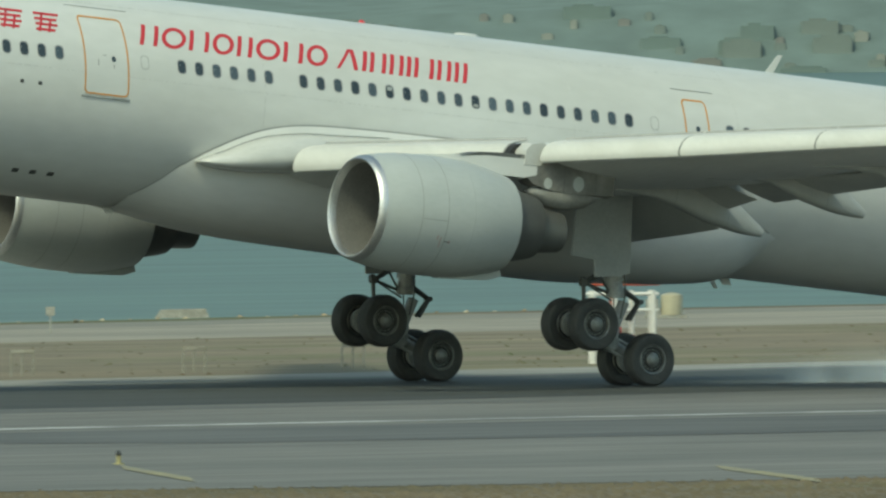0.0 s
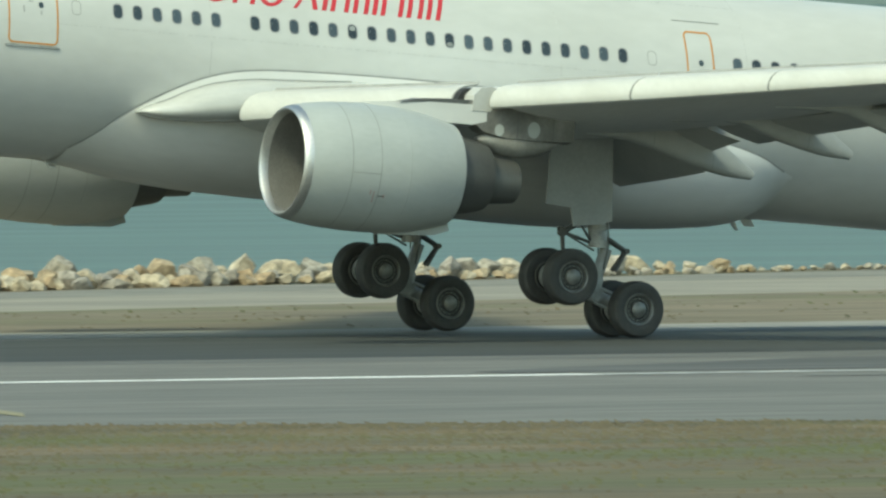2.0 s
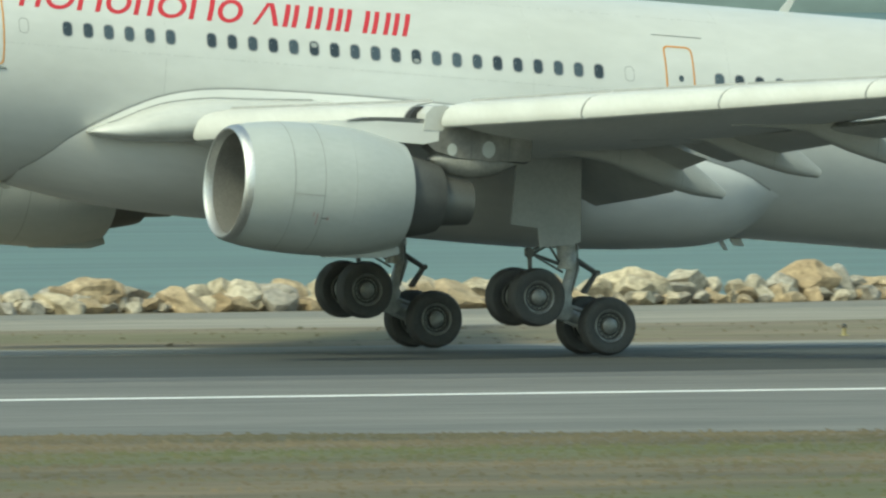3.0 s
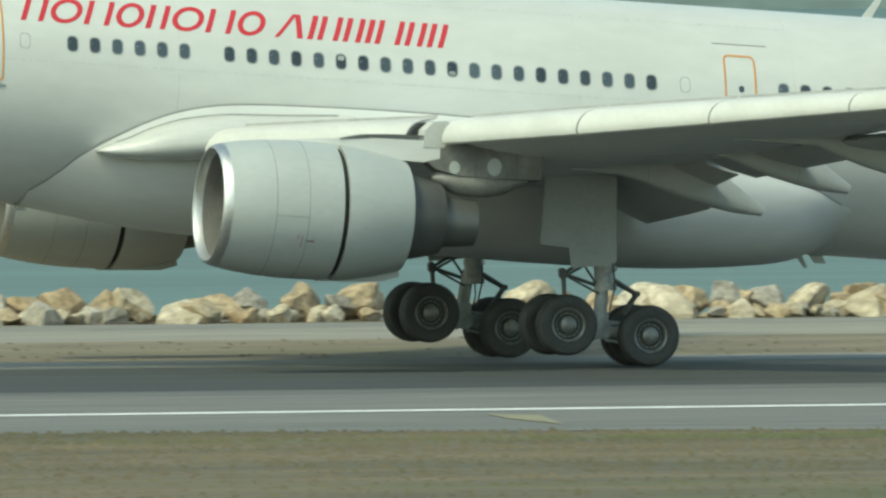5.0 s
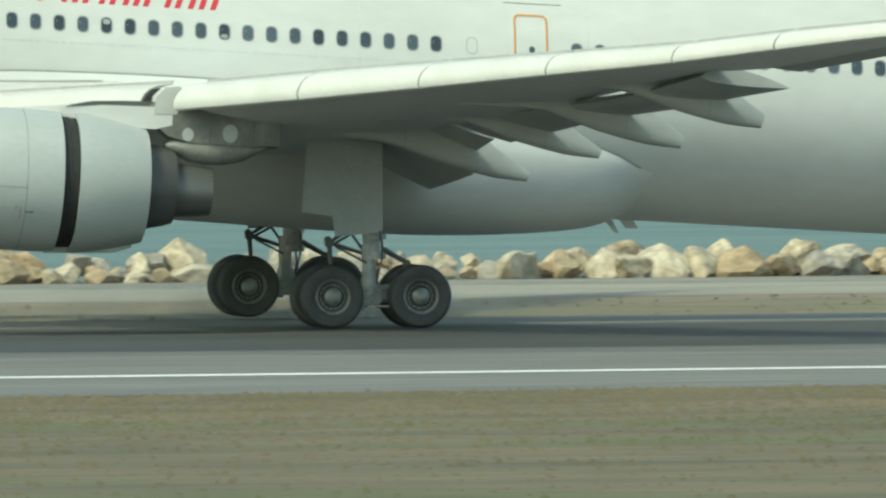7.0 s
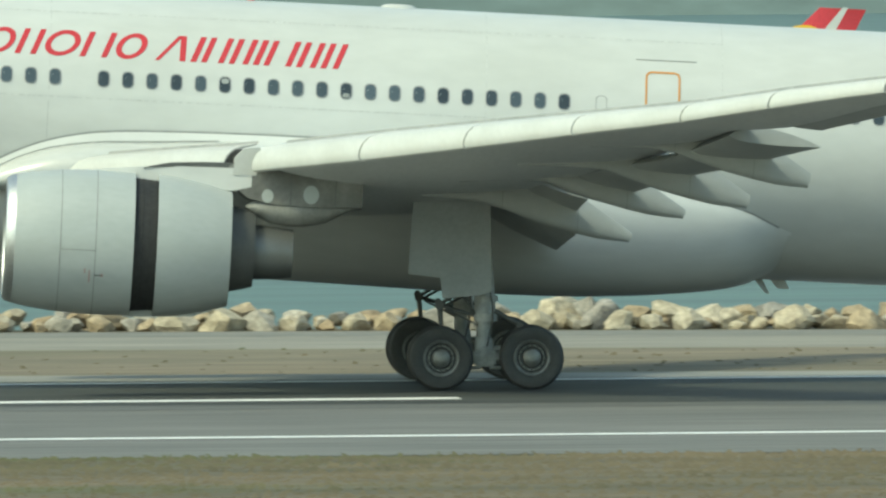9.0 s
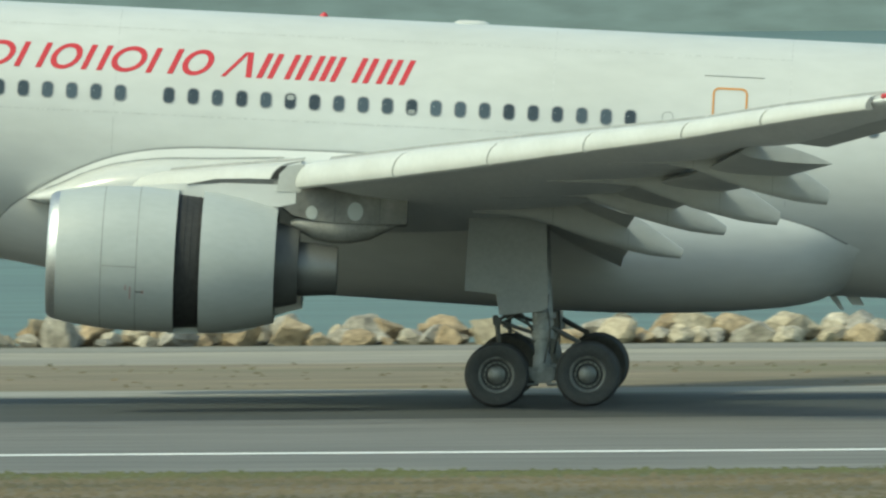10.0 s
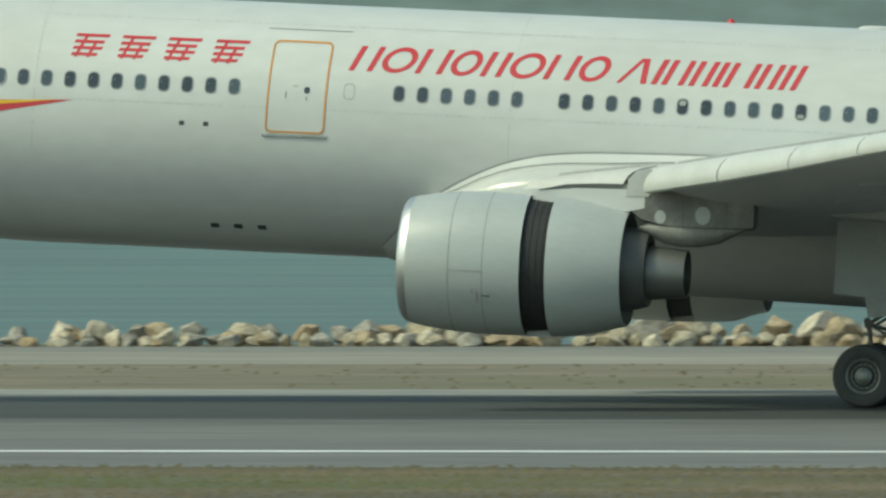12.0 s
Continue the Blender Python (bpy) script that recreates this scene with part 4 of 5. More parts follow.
WHEEL = wheel_mesh()
bogies, wheels = [], []
for side in (-1, 1):
    y = side * PIV_Y
    bm = bmesh.new()
    rod(bm, (8.25, side * 4.6, -2.0), (8.52, y, -4.75), 0.24, 0.225, 24)
    rod(bm, (8.52, y, -4.70), (8.53, y, -4.86), 0.26, 0.26, 24)
    rod(bm, (8.515, y, -4.30), (8.52, y, -4.42), 0.255, 0.255, 24)
    box(bm, (8.3, y - 0.12, -4.72), (8.8, y + 0.12, -4.58), 0.03)
    strut = part("gear_strut", bm, STRUT, aircraft, "grey main landing gear leg")
    bm = bmesh.new()
    rod(bm, (8.36, y - 0.02, -3.95), (7.55, y, -4.50), 0.045, 0.04)
    rod(bm, (8.38, y + 0.14, -4.1), (7.6, y + 0.1, -4.58), 0.03, 0.03)
    rod(bm, (7.5, y - 0.08, -4.56), (7.5, y + 0.08, -4.56), 0.1, 0.1)
    rod(bm, (7.52, y, -4.55), (8.4, y, -4.78), 0.045, 0.04)
    rod(bm, (7.62, y - 0.1, -4.62), (8.35, y - 0.12, -4.95), 0.025, 0.025)
    rod(bm, (7.5, y, -4.56), (7.56, y, -5.02), 0.06, 0.05)
    rod(bm, (7.46, y - 0.07, -4.48), (7.46, y + 0.07, -4.48), 0.075, 0.075)
    rod(bm, (7.9, y, -4.2), (8.3, y, -4.72), 0.03, 0.03)
    part("drag_brace", bm, STEEL, strut, "dark folding drag brace")
    bm = bmesh.new()
    for dy in (-0.09, 0.09):
        rod(bm, (8.7, y + dy, -4.62), (9.28, y + dy * 0.4, -4.9), 0.06, 0.05)
        rod(bm, (9.28, y + dy * 0.4, -4.9), (8.98, y + dy, -5.4), 0.045, 0.055)
    rod(bm, (9.27, y - 0.12, -4.9), (9.27, y + 0.12, -4.9), 0.07, 0.07)
    part("torque_link", bm, STEEL, strut, "dark torque link behind the leg")
    for dy, r in ((-0.26, 0.022), (-0.25, 0.016), (0.25, 0.02)):
        pts = [(8.62 + 0.05 * math.sin(k * 1.4 + dy * 9), y + dy, -3.9 - 0.3 * k) for k in range(6)]
        bm = bmesh.new()
        for a, b in zip(pts, pts[1:]):
            rod(bm, a, b, r, r, 8)
        part("brake_hose", bm, STEEL, strut, "thin hydraulic hoses on the leg")
    # gear door
    bm = bmesh.new()
    yo = side * 5.78
    slab(bm, [(6.80, -1.7), (8.46, -1.7), (8.50, -2.6), (8.60, -4.20), (8.3, -4.30), (7.54, -4.40), (7.46, -3.95), (6.76, -3.90)], yo - 0.03, yo + 0.03)
    part("gear_door", bm, DOORGREY, strut, "large grey door fixed to the gear leg")
    # bogie
    bogie_mesh = bmesh.new()
    rod(bogie_mesh, (-1.05, 0, 0), (1.05, 0, 0), 0.15, 0.15, 16)
    rod(bogie_mesh, (0, 0, -0.16), (-0.05, 0, 1.15), 0.155, 0.15, 20)
    rod(bogie_mesh, (0.0, 0, 0.05), (-0.02, 0, 0.42), 0.23, 0.19, 20)
    box(bogie_mesh, (-0.24, -0.2, -0.2), (0.24, 0.2, 0.2), 0.05)
    for ax in (-0.99, 0.99):
        rod(bogie_mesh, (ax, -0.85, 0), (ax, 0.85, 0), 0.09, 0.09, 12)
        rod(bogie_mesh, (ax * 0.9, -0.42, -0.24), (ax * 0.1, -0.2, -0.22), 0.035, 0.035, 8)
        rod(bogie_mesh, (ax, -0.42, 0), (ax, -0.30, 0), 0.33, 0.33, 24)
        rod(bogie_mesh, (ax, 0.30, 0), (ax, 0.42, 0), 0.33, 0.33, 24)
    rod(bogie_mesh, (0.1, 0.0, 0.2), (0.75, 0.0, 0.22), 0.05, 0.05)
    bogie = part("bogie_beam", bogie_mesh, STRUT, aircraft, "grey four-wheel bogie beam")
    bogie.location = (PIV_X, y, -5.7)
    bogies.append(bogie)
    for ax in (-0.99, 0.99):
        for dy in (-0.67, 0.67):
            w = new("wheel", WHEEL)
            w.parent, w.location = bogie, (ax, dy, 0)
            tagged(w, "black tyre on a grey metal wheel rim")
            wheels.append((w, Vector((ax, dy, 0))))

# ---- rocks of the sea wall ----
sea_wall = new("sea_wall")
tagged(sea_wall, "long bank of tan granite boulders along the sea", "rocks", kind="structure")
rng = random.Random(7)


def boulder_mesh(seed):
    """A quarried block: a ball trimmed by many flat breaks, with a rough skin."""
    r = random.Random(seed)
    bm = bmesh.new()
    bmesh.ops.create_icosphere(bm, subdivisions=3, radius=0.62)
    cuts = [(Vector((r.uniform(-1, 1), r.uniform(-1, 1), r.uniform(-0.7, 1))).normalized(), r.uniform(0.30, 0.46)) for _ in range(13)]
    off = Vector((seed * 3.1, 0, 0))
    for v in bm.verts:
        for _ in range(2):
            for n, d in cuts:
                over = v.co.dot(n) - d
                if over > 0:
                    v.co -= n * over
        v.co *= 1 + 0.16 * noise.noise(v.co * 1.9 + off) + 0.07 * noise.noise(v.co * 6 + off)
    for f in bm.faces:
        f.smooth = False
    me = bpy.data.meshes.new("boulder")
    bm.to_mesh(me)
    bm.free()
    me.materials.append(ROCK)
    return me


BOULDERS = [boulder_mesh(s) for s in range(16)]


def crest(x):
    """How high the bank stands: lower towards both ends."""
    return interp(x, [-400, -60, 20, 70, 110, 150, 190, 212, 236, 248, 262, 278, 330, 500], [0.84, 0.84, 0.82, 0.97, 1.0, 0.97, 1.15, 1.1, 1.0, 0.7, 0.35, 0.12, 0.08, 0.08])


def settle(x, back, up, s):
    """A boulder's pose on the bank: long side down, sunk into the heap."""
    k = 0.2 + 0.8 * crest(x)
    return Matrix.Translation(lie(x, ease(x, GX, ROAD_FAR) + 2.0 + back)) @ pose(0, 0, (0.2 * s + up) * k, rng.uniform(-22, 22), rng.uniform(-22, 22), rng.uniform(0, 360)) @ Matrix.Diagonal((s * k * rng.uniform(1.05, 1.5), s * k, s * k * rng.uniform(0.6, 0.95), 1))


heap = [(x + rng.uniform(-0.3, 0.3), rng.choice((0.0, 0.2, 0.5))) for x in np.arange(-118, 320, 0.92) if x < 262 or int(x * 7) % 5 < 2]
for x, back in heap[60:360]:
    ob = new("boulder", rng.choice(BOULDERS))
    ob.parent = sea_wall
    ob.matrix_basis = settle(x, back, 0.0, rng.choice((0.45, 0.6, 0.8, 1.0, 1.25)) * rng.uniform(0.9, 1.1))
verts, faces = [], []
for x, back, up in [(x, b, 0.0) for x, b in heap[:60] + heap[360:]] + [(x + rng.uniform(-0.4, 0.4), rng.uniform(0.9, 1.5), 0.22) for x in np.arange(-150, 262, 0.78)] + \
        [(x + rng.uniform(-0.3, 0.3), rng.uniform(0.5, 0.9), 0.06) for x in np.arange(-150, 270, 0.55)] + [(x, 2.6, -0.2) for x in np.arange(-150, 340, 1.2)]:
    me = rng.choice(BOULDERS)
    m = settle(x, back, up, rng.uniform(0.55, 1.25) if up > 0.1 else rng.uniform(0.4, 0.75))
    k = len(verts)
    verts += [m @ v.co for v in me.vertices]
    faces += [[k + i for i in p.vertices] for p in me.polygons]
me = bpy.data.meshes.new("boulder_bank")
me.from_pydata(verts, [], faces)
me.materials.append(ROCK)
bank = new("boulder_bank", me)
bank.parent = sea_wall
tagged(bank, "heaped tan boulders of the sea wall", kind="stuff")

# ---- edge lamps, light rack, grass tufts, parked aircraft ----
LAMPTOP = material("dark_lamp_glass", (0.05, 0.05, 0.05), 0.2, scale=8)


def edge_lamp():
    lamp = new("runway_edge_lamp")
    tagged(lamp, "short faded yellow runway edge lamp with a dark top", "runway lamp", group="runway edge lamps")
    bm = bmesh.new()
    lathe([(0, 0.13), (0.02, 0.13), (0.03, 0.055), (0.17, 0.045), (0.19, 0.055)], 14, axis="z", bm=bm)
    part("stem", bm, POSTYELLOW, lamp)
    bm = bmesh.new()
    lathe([(0.19, 0.055), (0.23, 0.065), (0.28, 0.05), (0.30, 0.02)], 14, axis="z", bm=bm)
    part("lens", bm, LAMPTOP, lamp, "dark glass lens")
    return lamp


lamp = edge_lamp()
lamp.matrix_basis = stand(217.7, -76.4)
for x, y in ((195.3, -68.7), (174.5, -59.9), (1.3, -46.9), (0.8, 16.6), (203.5, 9.5)):
    copy_thing(lamp, stand(x, y))

# equipment cabinet on the near verge
CABINET = material("dark_cabinet_paint", (0.06, 0.075, 0.08), 0.5, dirt=(0.1, 0.11, 0.11), scale=4, amount=0.5)
cabinet = new("equipment_cabinet")
tagged(cabinet, "dark grey metal cabinet with a sloped lid on the verge", "cabinet")
cabinet.matrix_basis = stand(33.9, -161.2, -25)
bm = bmesh.new()
box(bm, (-0.26, -0.2, -0.03), (0.26, 0.2, 0.68), 0.02)
part("body", bm, CABINET, cabinet)
bm = bmesh.new()
slab(bm, [(-0.30, 0.68), (0.30, 0.68), (0.30, 0.88), (-0.30, 0.76)], -0.24, 0.24)
part("lid", bm, CABINET, cabinet, "sloped dark lid")
bm = bmesh.new()
box(bm, (-0.30, -0.262, 0.73), (-0.08, -0.242, 0.755))
part("trim_strip", bm, SLATWHITE, cabinet, "bright metal edge strip")

REDPAINT = material("aviation_red", (0.50, 0.09, 0.05), 0.6, scale=5)
TANKPAINT = material("yellowish_tank_paint", (0.42, 0.39, 0.28), 0.6, dirt=(0.30, 0.28, 0.2), scale=3)
WHITEPOLE = material("white_pole_paint", (0.75, 0.75, 0.72), 0.6, scale=5)


def light_rack(x, y):
    rack = new("localizer_rack")
    tagged(rack, "red and white banded steel rack on the grass", "airfield rack", group="banded racks")
    rack.matrix_basis = stand(x, y, -25)
    for lx, ly in ((-0.85, -0.3), (-0.85, 0.3), (-0.25, -0.3), (0.3, 0.3), (0.85, -0.3), (0.85, 0.3)):
        bm = bmesh.new()
        for k in range(5):
            rod(bm, (lx, ly, 0.42 * k - 0.05), (lx, ly, 0.42 * k + 0.37), 0.075, 0.075, 10, 1 if k > 2 else (k + 1) % 2)
        part("leg", bm, [REDPAINT, WHITEPOLE], rack, "red and white banded pole")
    for z, m, r in ((1.95, WHITEPOLE, 0.05), (2.22, REDPAINT, 0.04), (1.5, WHITEPOLE, 0.035)):
        for ly in (-0.3, 0.3):
            bm = bmesh.new()
            rod(bm, (-1.0, ly, z), (1.0, ly, z), r, r, 10)
            part("crossbar", bm, m, rack)
    bm = bmesh.new()
    rod(bm, (-0.3, 0, 0), (-0.3, 0, 2.75), 0.07, 0.05, 12)
    part("mast", bm, REDPAINT, rack, "red centre mast")
    bm = bmesh.new()
    box(bm, (-0.42, -0.2, 0.55), (-0.05, 0.2, 1.05), 0.04)
    part("control_box", bm, RED, rack, "dark red box")
    bm = bmesh.new()
    box(bm, (0.1, -0.2, 0.0), (0.4, 0.2, 0.42), 0.04)
    part("battery_box", bm, YELLOW, rack, "yellow box")
    for lx in (-1.0, -0.5, 0.45, 1.0):
        bm = bmesh.new()
        lathe([(2.2, 0.04), (2.3, 0.07), (2.36, 0.05), (2.38, 0.01)], 10, (lx, 0.3, 0), "z", bm)
        part("lamp", bm, SHADEBLIND, rack)


light_rack(240.3, 14.6)
light_rack(289.4, 17.5)


DULL = material("dull_white_paint", (0.36, 0.36, 0.32), 0.7, dirt=(0.22, 0.22, 0.19), scale=4, amount=0.8)


def marker_frame(x, y):
    support = new("marker_frame")
    tagged(support, "small white metal frame standing on the grass", "marker frame", group="white frames")
    support.matrix_basis = stand(x, y, -30)
    for lx in (-0.3, 0.0, 0.3):
        bm = bmesh.new()
        rod(bm, (lx, 0, -0.05), (lx, 0, 0.66), 0.026, 0.026, 8)
        part("leg", bm, DULL, support)
    bm = bmesh.new()
    box(bm, (-0.3, -0.05, 0.62), (0.34, 0.05, 0.72), 0.01)
    part("crossbar", bm, DULL, support)


for x, y in ((269.3, 15.5), (274.8, 15.8), (279.9, 16.0)):
    marker_frame(x, y)

# small things along the perimeter road
sign = new("road_sign")
tagged(sign, "small square off-white sign on a thin post by the road", "sign")
sign.matrix_basis = stand(306.3, 76.8, -31)
bm = bmesh.new()
rod(bm, (0, 0, -0.05), (0, 0, 0.75), 0.03, 0.03, 8)
part("post", bm, DULL, sign)
bm = bmesh.new()
box(bm, (-0.14, -0.03, 0.55), (0.14, -0.005, 0.83), 0.01)
part("plate", bm, DULL, sign, "square off-white plate")
for x, y, w, h in ((326.0, 102.0, 0.9, 0.25), (331.0, 98.0, 0.45, 0.16), (318.5, 103.0, 0.35, 0.13)):
    bm = bmesh.new()
    slab(bm, [(-w, -0.05), (w, -0.05), (w * 0.85, h), (-w * 0.8, h * 0.9)], -0.3, 0.3)
    block = tagged(part("concrete_block", bm, DULL), "low dull off-white concrete block by the perimeter road", "concrete block", group="roadside blocks")
    block.matrix_basis = stand(x, y, -31)
tank = new("field_tank")
tagged(tank, "pale upright tank on a low stand by the road", "tank")
tank.matrix_basis = stand(333.0, 84.0, -31)
bm = bmesh.new()
lathe([(0.1, 0.02), (0.1, 0.34), (0.65, 0.36), (0.75, 0.34), (0.8, 0.2), (0.83, 0.02)], 20, axis="z", bm=bm)
part("drum", bm, TANKPAINT, tank, "pale yellowish drum")
for lx in (-0.75, -0.5):
    bm = bmesh.new()
    box(bm, (lx - 0.08, -0.2, -0.02), (lx + 0.08, 0.2, 0.62), 0.02)
    part("rack_panel", bm, DULL, tank, "dull off-white upright panel")
bm = bmesh.new()
box(bm, (-0.9, -0.3, -0.05), (0.5, 0.3, 0.1), 0.02)
part("base", bm, DULL, tank)

# tufts on the near verge and along the pavement's rim
gen = np.random.default_rng(5)
n = 110000
tx = gen.uniform(-125, 290, n)
ty = np.array([interp(x, NX, RUNWAY_NEAR) for x in tx]) - 0.3 - gen.exponential(22, n)
n2 = 2500
fx = gen.uniform(-125, 330, n2)
fa, fb = np.interp(fx, GX, RUNWAY_FAR), np.interp(fx, GX, GRASS_FAR)
fy = fa + 0.5 + (fb - fa - 1.0) * gen.uniform(0, 1, n2)
tx, ty = np.concatenate([tx, fx]), np.concatenate([ty, fy])
n = len(tx)
hh = gen.uniform(0.02, 0.07, n) * (0.5 + gen.random(n))
ww = gen.uniform(0.02, 0.10, n)
lean = gen.uniform(-0.1, 0.1, n)
pts = np.empty((n, 4, 3))
pts[:, 0] = np.stack([tx - ww, ty, np.full(n, -0.02)], 1)
pts[:, 1] = np.stack([tx + ww, ty + 0.03, np.full(n, -0.02)], 1)
pts[:, 2] = np.stack([tx + ww * 0.5 + lean, ty + hh * 2.2, -0.01 + hh * 0.8], 1)
pts[:, 3] = np.stack([tx - ww * 0.4 + lean, ty + hh * 2.6, -0.01 + hh], 1)
fall = np.interp(tx, DIP_X, DIP)[:, None, None] / EYE.z
pts = np.array(EYE) + (pts - np.array(EYE)) * (1 + fall)
me = bpy.data.meshes.new("grass_tufts")
me.from_pydata(pts.reshape(-1, 3).tolist(), [], np.arange(4 * n).reshape(-1, 4).tolist())
me.materials.append(BLADE)
tagged(new("grass_tufts", me), "short dry grass tufts on the airfield verge", "grass", kind="stuff")

# another airliner, parked between the camera and the runway; only its wing reaches into view
parked = new("parked_airliner")
tagged(parked, "parked airliner with a pale bluish-grey wing and polished slat", "airplane")
VIEW = radians(29.07)
parked.matrix_basis = Matrix.Translation((EYE.x + 200 * math.sin(VIEW - 0.0104), EYE.y + 200 * math.cos(VIEW - 0.0104), 5.42)) @ pose(0, 0, 0, 0, 0, -29.07)
bm = bmesh.new()
SP = [-0.08, -0.05, 0.0, 0.08, 0.17, 0.32, 0.5, 1.0, 1.9, 3.95, 8, 20]
LEZ = [-0.02, -0.09, -0.17, -0.27, -0.345, -0.42, -0.48, -0.56, -0.75, -1.10, -1.85, -4.1]
TEZ = [0.10, 0.15, 0.20, 0.225, 0.22, 0.195, 0.16, 0.07, -0.10, -0.48, -1.27, -3.55]
CH = [0.5, 0.8, 1.1, 1.35, 1.5, 1.56, 1.6, 1.7, 1.85, 2.2, 2.9, 5.0]
rings = []
for sx, zl, zt, c in zip(SP, LEZ, TEZ, CH):
    up = [(sx, c * u, zl + (zt - zl) * (u ** 0.72) + 0.05 * math.sin(math.pi * u)) for u in (0.05, 0.15, 0.3, 0.5, 0.75, 1.0)]
    low = [(sx, c * u, zl + (zt - zl) * u - 0.07 * math.sin(math.pi * min(u * 1.3, 1)) - 0.03) for u in (0.95, 0.6, 0.3, 0.12, 0.03)]
    rings.append(up + low + [(sx, -0.02, zl - 0.005)])
pwing = part("wing", loft(rings, bm=bm), PARKWING, parked, "pale bluish-grey wing with a rounded tip", 60)
bm = bmesh.new()
rings = []
for sx in (1.88, 1.95, 3.95, 8, 19):
    zl = interp(sx, SP, LEZ)
    f = 0.35 if sx == 1.88 else 1.0
    rings.append([(sx, -0.03 + 0.13 * f * math.cos(a), zl - 0.03 + 0.13 * f * math.sin(a)) for a in np.linspace(0, 2 * math.pi, 21)[:-1]])
part("slat", loft(rings, bm=bm), POLISHED, pwing, "polished metal slat edge")
bm = bmesh.new()
loft([[(sx, interp(sx, SP, CH) + d, interp(sx, SP, TEZ) + e) for d, e in ((-0.1, 0.012), (0.25, 0.02), (0.25, -0.01), (-0.1, -0.02))] for sx in (0.9, 2.2)], bm=bm)
part("aileron", bm, PARKWING, pwing, "pale aileron")
bm = bmesh.new()
lathe([(-16, 0.1), (-15, 0.9), (-13, 1.6), (-10, 1.9), (10, 1.9), (15, 1.2), (18, 0.3)], 40, (0, 0, 0), "y", bm)
hull = part("fuselage", bm, WHITE, parked, "white fuselage")
hull.location = (21.3, 2.0, -2.6)
for lx, ly in ((19.2, 4.0), (23.4, 4.0), (21.3, -9.0)):
    bm = bmesh.new()
    rod(bm, (lx, ly, -3.6), (lx, ly, -4.95), 0.13, 0.13, 12)
    leg = part("gear_leg", bm, STRUT, parked)
    bm = bmesh.new()
    for dx in (-0.35, 0.35):
        lathe([(-0.14 + dx, 0.2), (-0.15 + dx, 0.4), (-0.08 + dx, 0.5), (0.08 + dx, 0.5), (0.15 + dx, 0.4), (0.14 + dx, 0.2)], 24, (lx, ly, -4.92), "x", bm)
    part("tyre_pair", bm, TYRE, leg)

# ---- tyre smoke ----
SMOKE = bpy.data.materials.new("thin_tyre_smoke")
SMOKE.use_nodes = True
nt = SMOKE.node_tree
veil, clear, blend = nt.nodes["Principled BSDF"], nt.nodes.new("ShaderNodeBsdfTransparent"), nt.nodes.new("ShaderNodeMixShader")
veil.inputs["Base Color"].default_value, veil.inputs["Roughness"].default_value = (0.72, 0.80, 0.84, 1), 1.0
coord, wisp, level = nt.nodes.new("ShaderNodeTexCoord"), nt.nodes.new("ShaderNodeTexNoise"), nt.nodes.new("ShaderNodeMapRange")
wisp.inputs["Scale"].default_value, wisp.inputs["Detail"].default_value = 0.9, 4
level.inputs[1].default_value, level.inputs[2].default_value, level.inputs[4].default_value = 0.25, 0.75, 0.42
nt.links.new(coord.outputs["Object"], wisp.inputs["Vector"])
nt.links.new(wisp.outputs[0], level.inputs[0])
axes = nt.nodes.new("ShaderNodeSeparateXYZ")
nt.links.new(coord.outputs["Generated"], axes.inputs[0])


def sums(kind, a, b):
    node = nt.nodes.new("ShaderNodeMath")
    node.operation = kind
    for k, v in enumerate((a, b)):
        if isinstance(v, (int, float)):
            node.inputs[k].default_value = v
        else:
            nt.links.new(v, node.inputs[k])
    return node.outputs[0]


thin = sums("POWER", sums("SUBTRACT", 1.0, axes.outputs["Z"]), 1.3)
ends = sums("POWER", sums("MULTIPLY", sums("MULTIPLY", axes.outputs["X"], sums("SUBTRACT", 1.0, axes.outputs["X"])), 4.0), 1.2)
nt.links.new(sums("MULTIPLY", sums("MULTIPLY", level.outputs[0], thin), ends), blend.inputs[0])
nt.links.new(clear.outputs[0], blend.inputs[1])
nt.links.new(veil.outputs[0], blend.inputs[2])
nt.links.new(blend.outputs[0], nt.nodes["Material Output"].inputs[0])
puffs = []


def smoke_puff(x, y, long, tall, rises):
    """A low lumpy vault of thin smoke, open below."""
    off = Vector((7.3 * len(puffs), 0, 0))
    rings = []
    for k in range(41):
        u = -1 + k / 20
        ring = []
        for a in np.linspace(0, math.pi, 17):
            p = Vector((u * long, -0.8 * math.cos(a), tall * math.sin(a)))
            ring.append(p * (1 + 0.3 * noise.noise(Vector((p.x * 0.6, p.y, p.z)) + off)))
            ring[-1].x = p.x
        rings.append(ring)
    puff = tagged(part("smoke_puff", loft(rings, False), SMOKE, None, "", 180), "thin bluish-white tyre smoke over the runway", "smoke", group="tyre smoke")
    puff.matrix_basis = pose(x, y, 0.02)
    puffs.append((puff, x, y, tall, rises))


smoke_puff(95.0, -5.9, 5.5, 0.85, 6.2)
smoke_puff(103.0, -5.6, 7.5, 1.0, 6.1)
smoke_puff(91.6, -6.8, 1.6, 0.75, 6.35)
smoke_puff(70.0, 5.0, 6.5, 1.5, 6.85)
smoke_puff(77.0, 5.6, 7.5, 1.7, 6.6)
smoke_puff(288.0, 3.0, 5.0, 0.9, -1.0)
smoke_puff(294.0, 4.2, 7.0, 1.1, -1.0)

# ---- far shore, bent in an arc round the camera to stay within its clip distance ----
def around_eye(angle, radius, z):
    return (EYE.x + radius * math.sin(radians(angle)), EYE.y + radius * math.cos(radians(angle)), z)


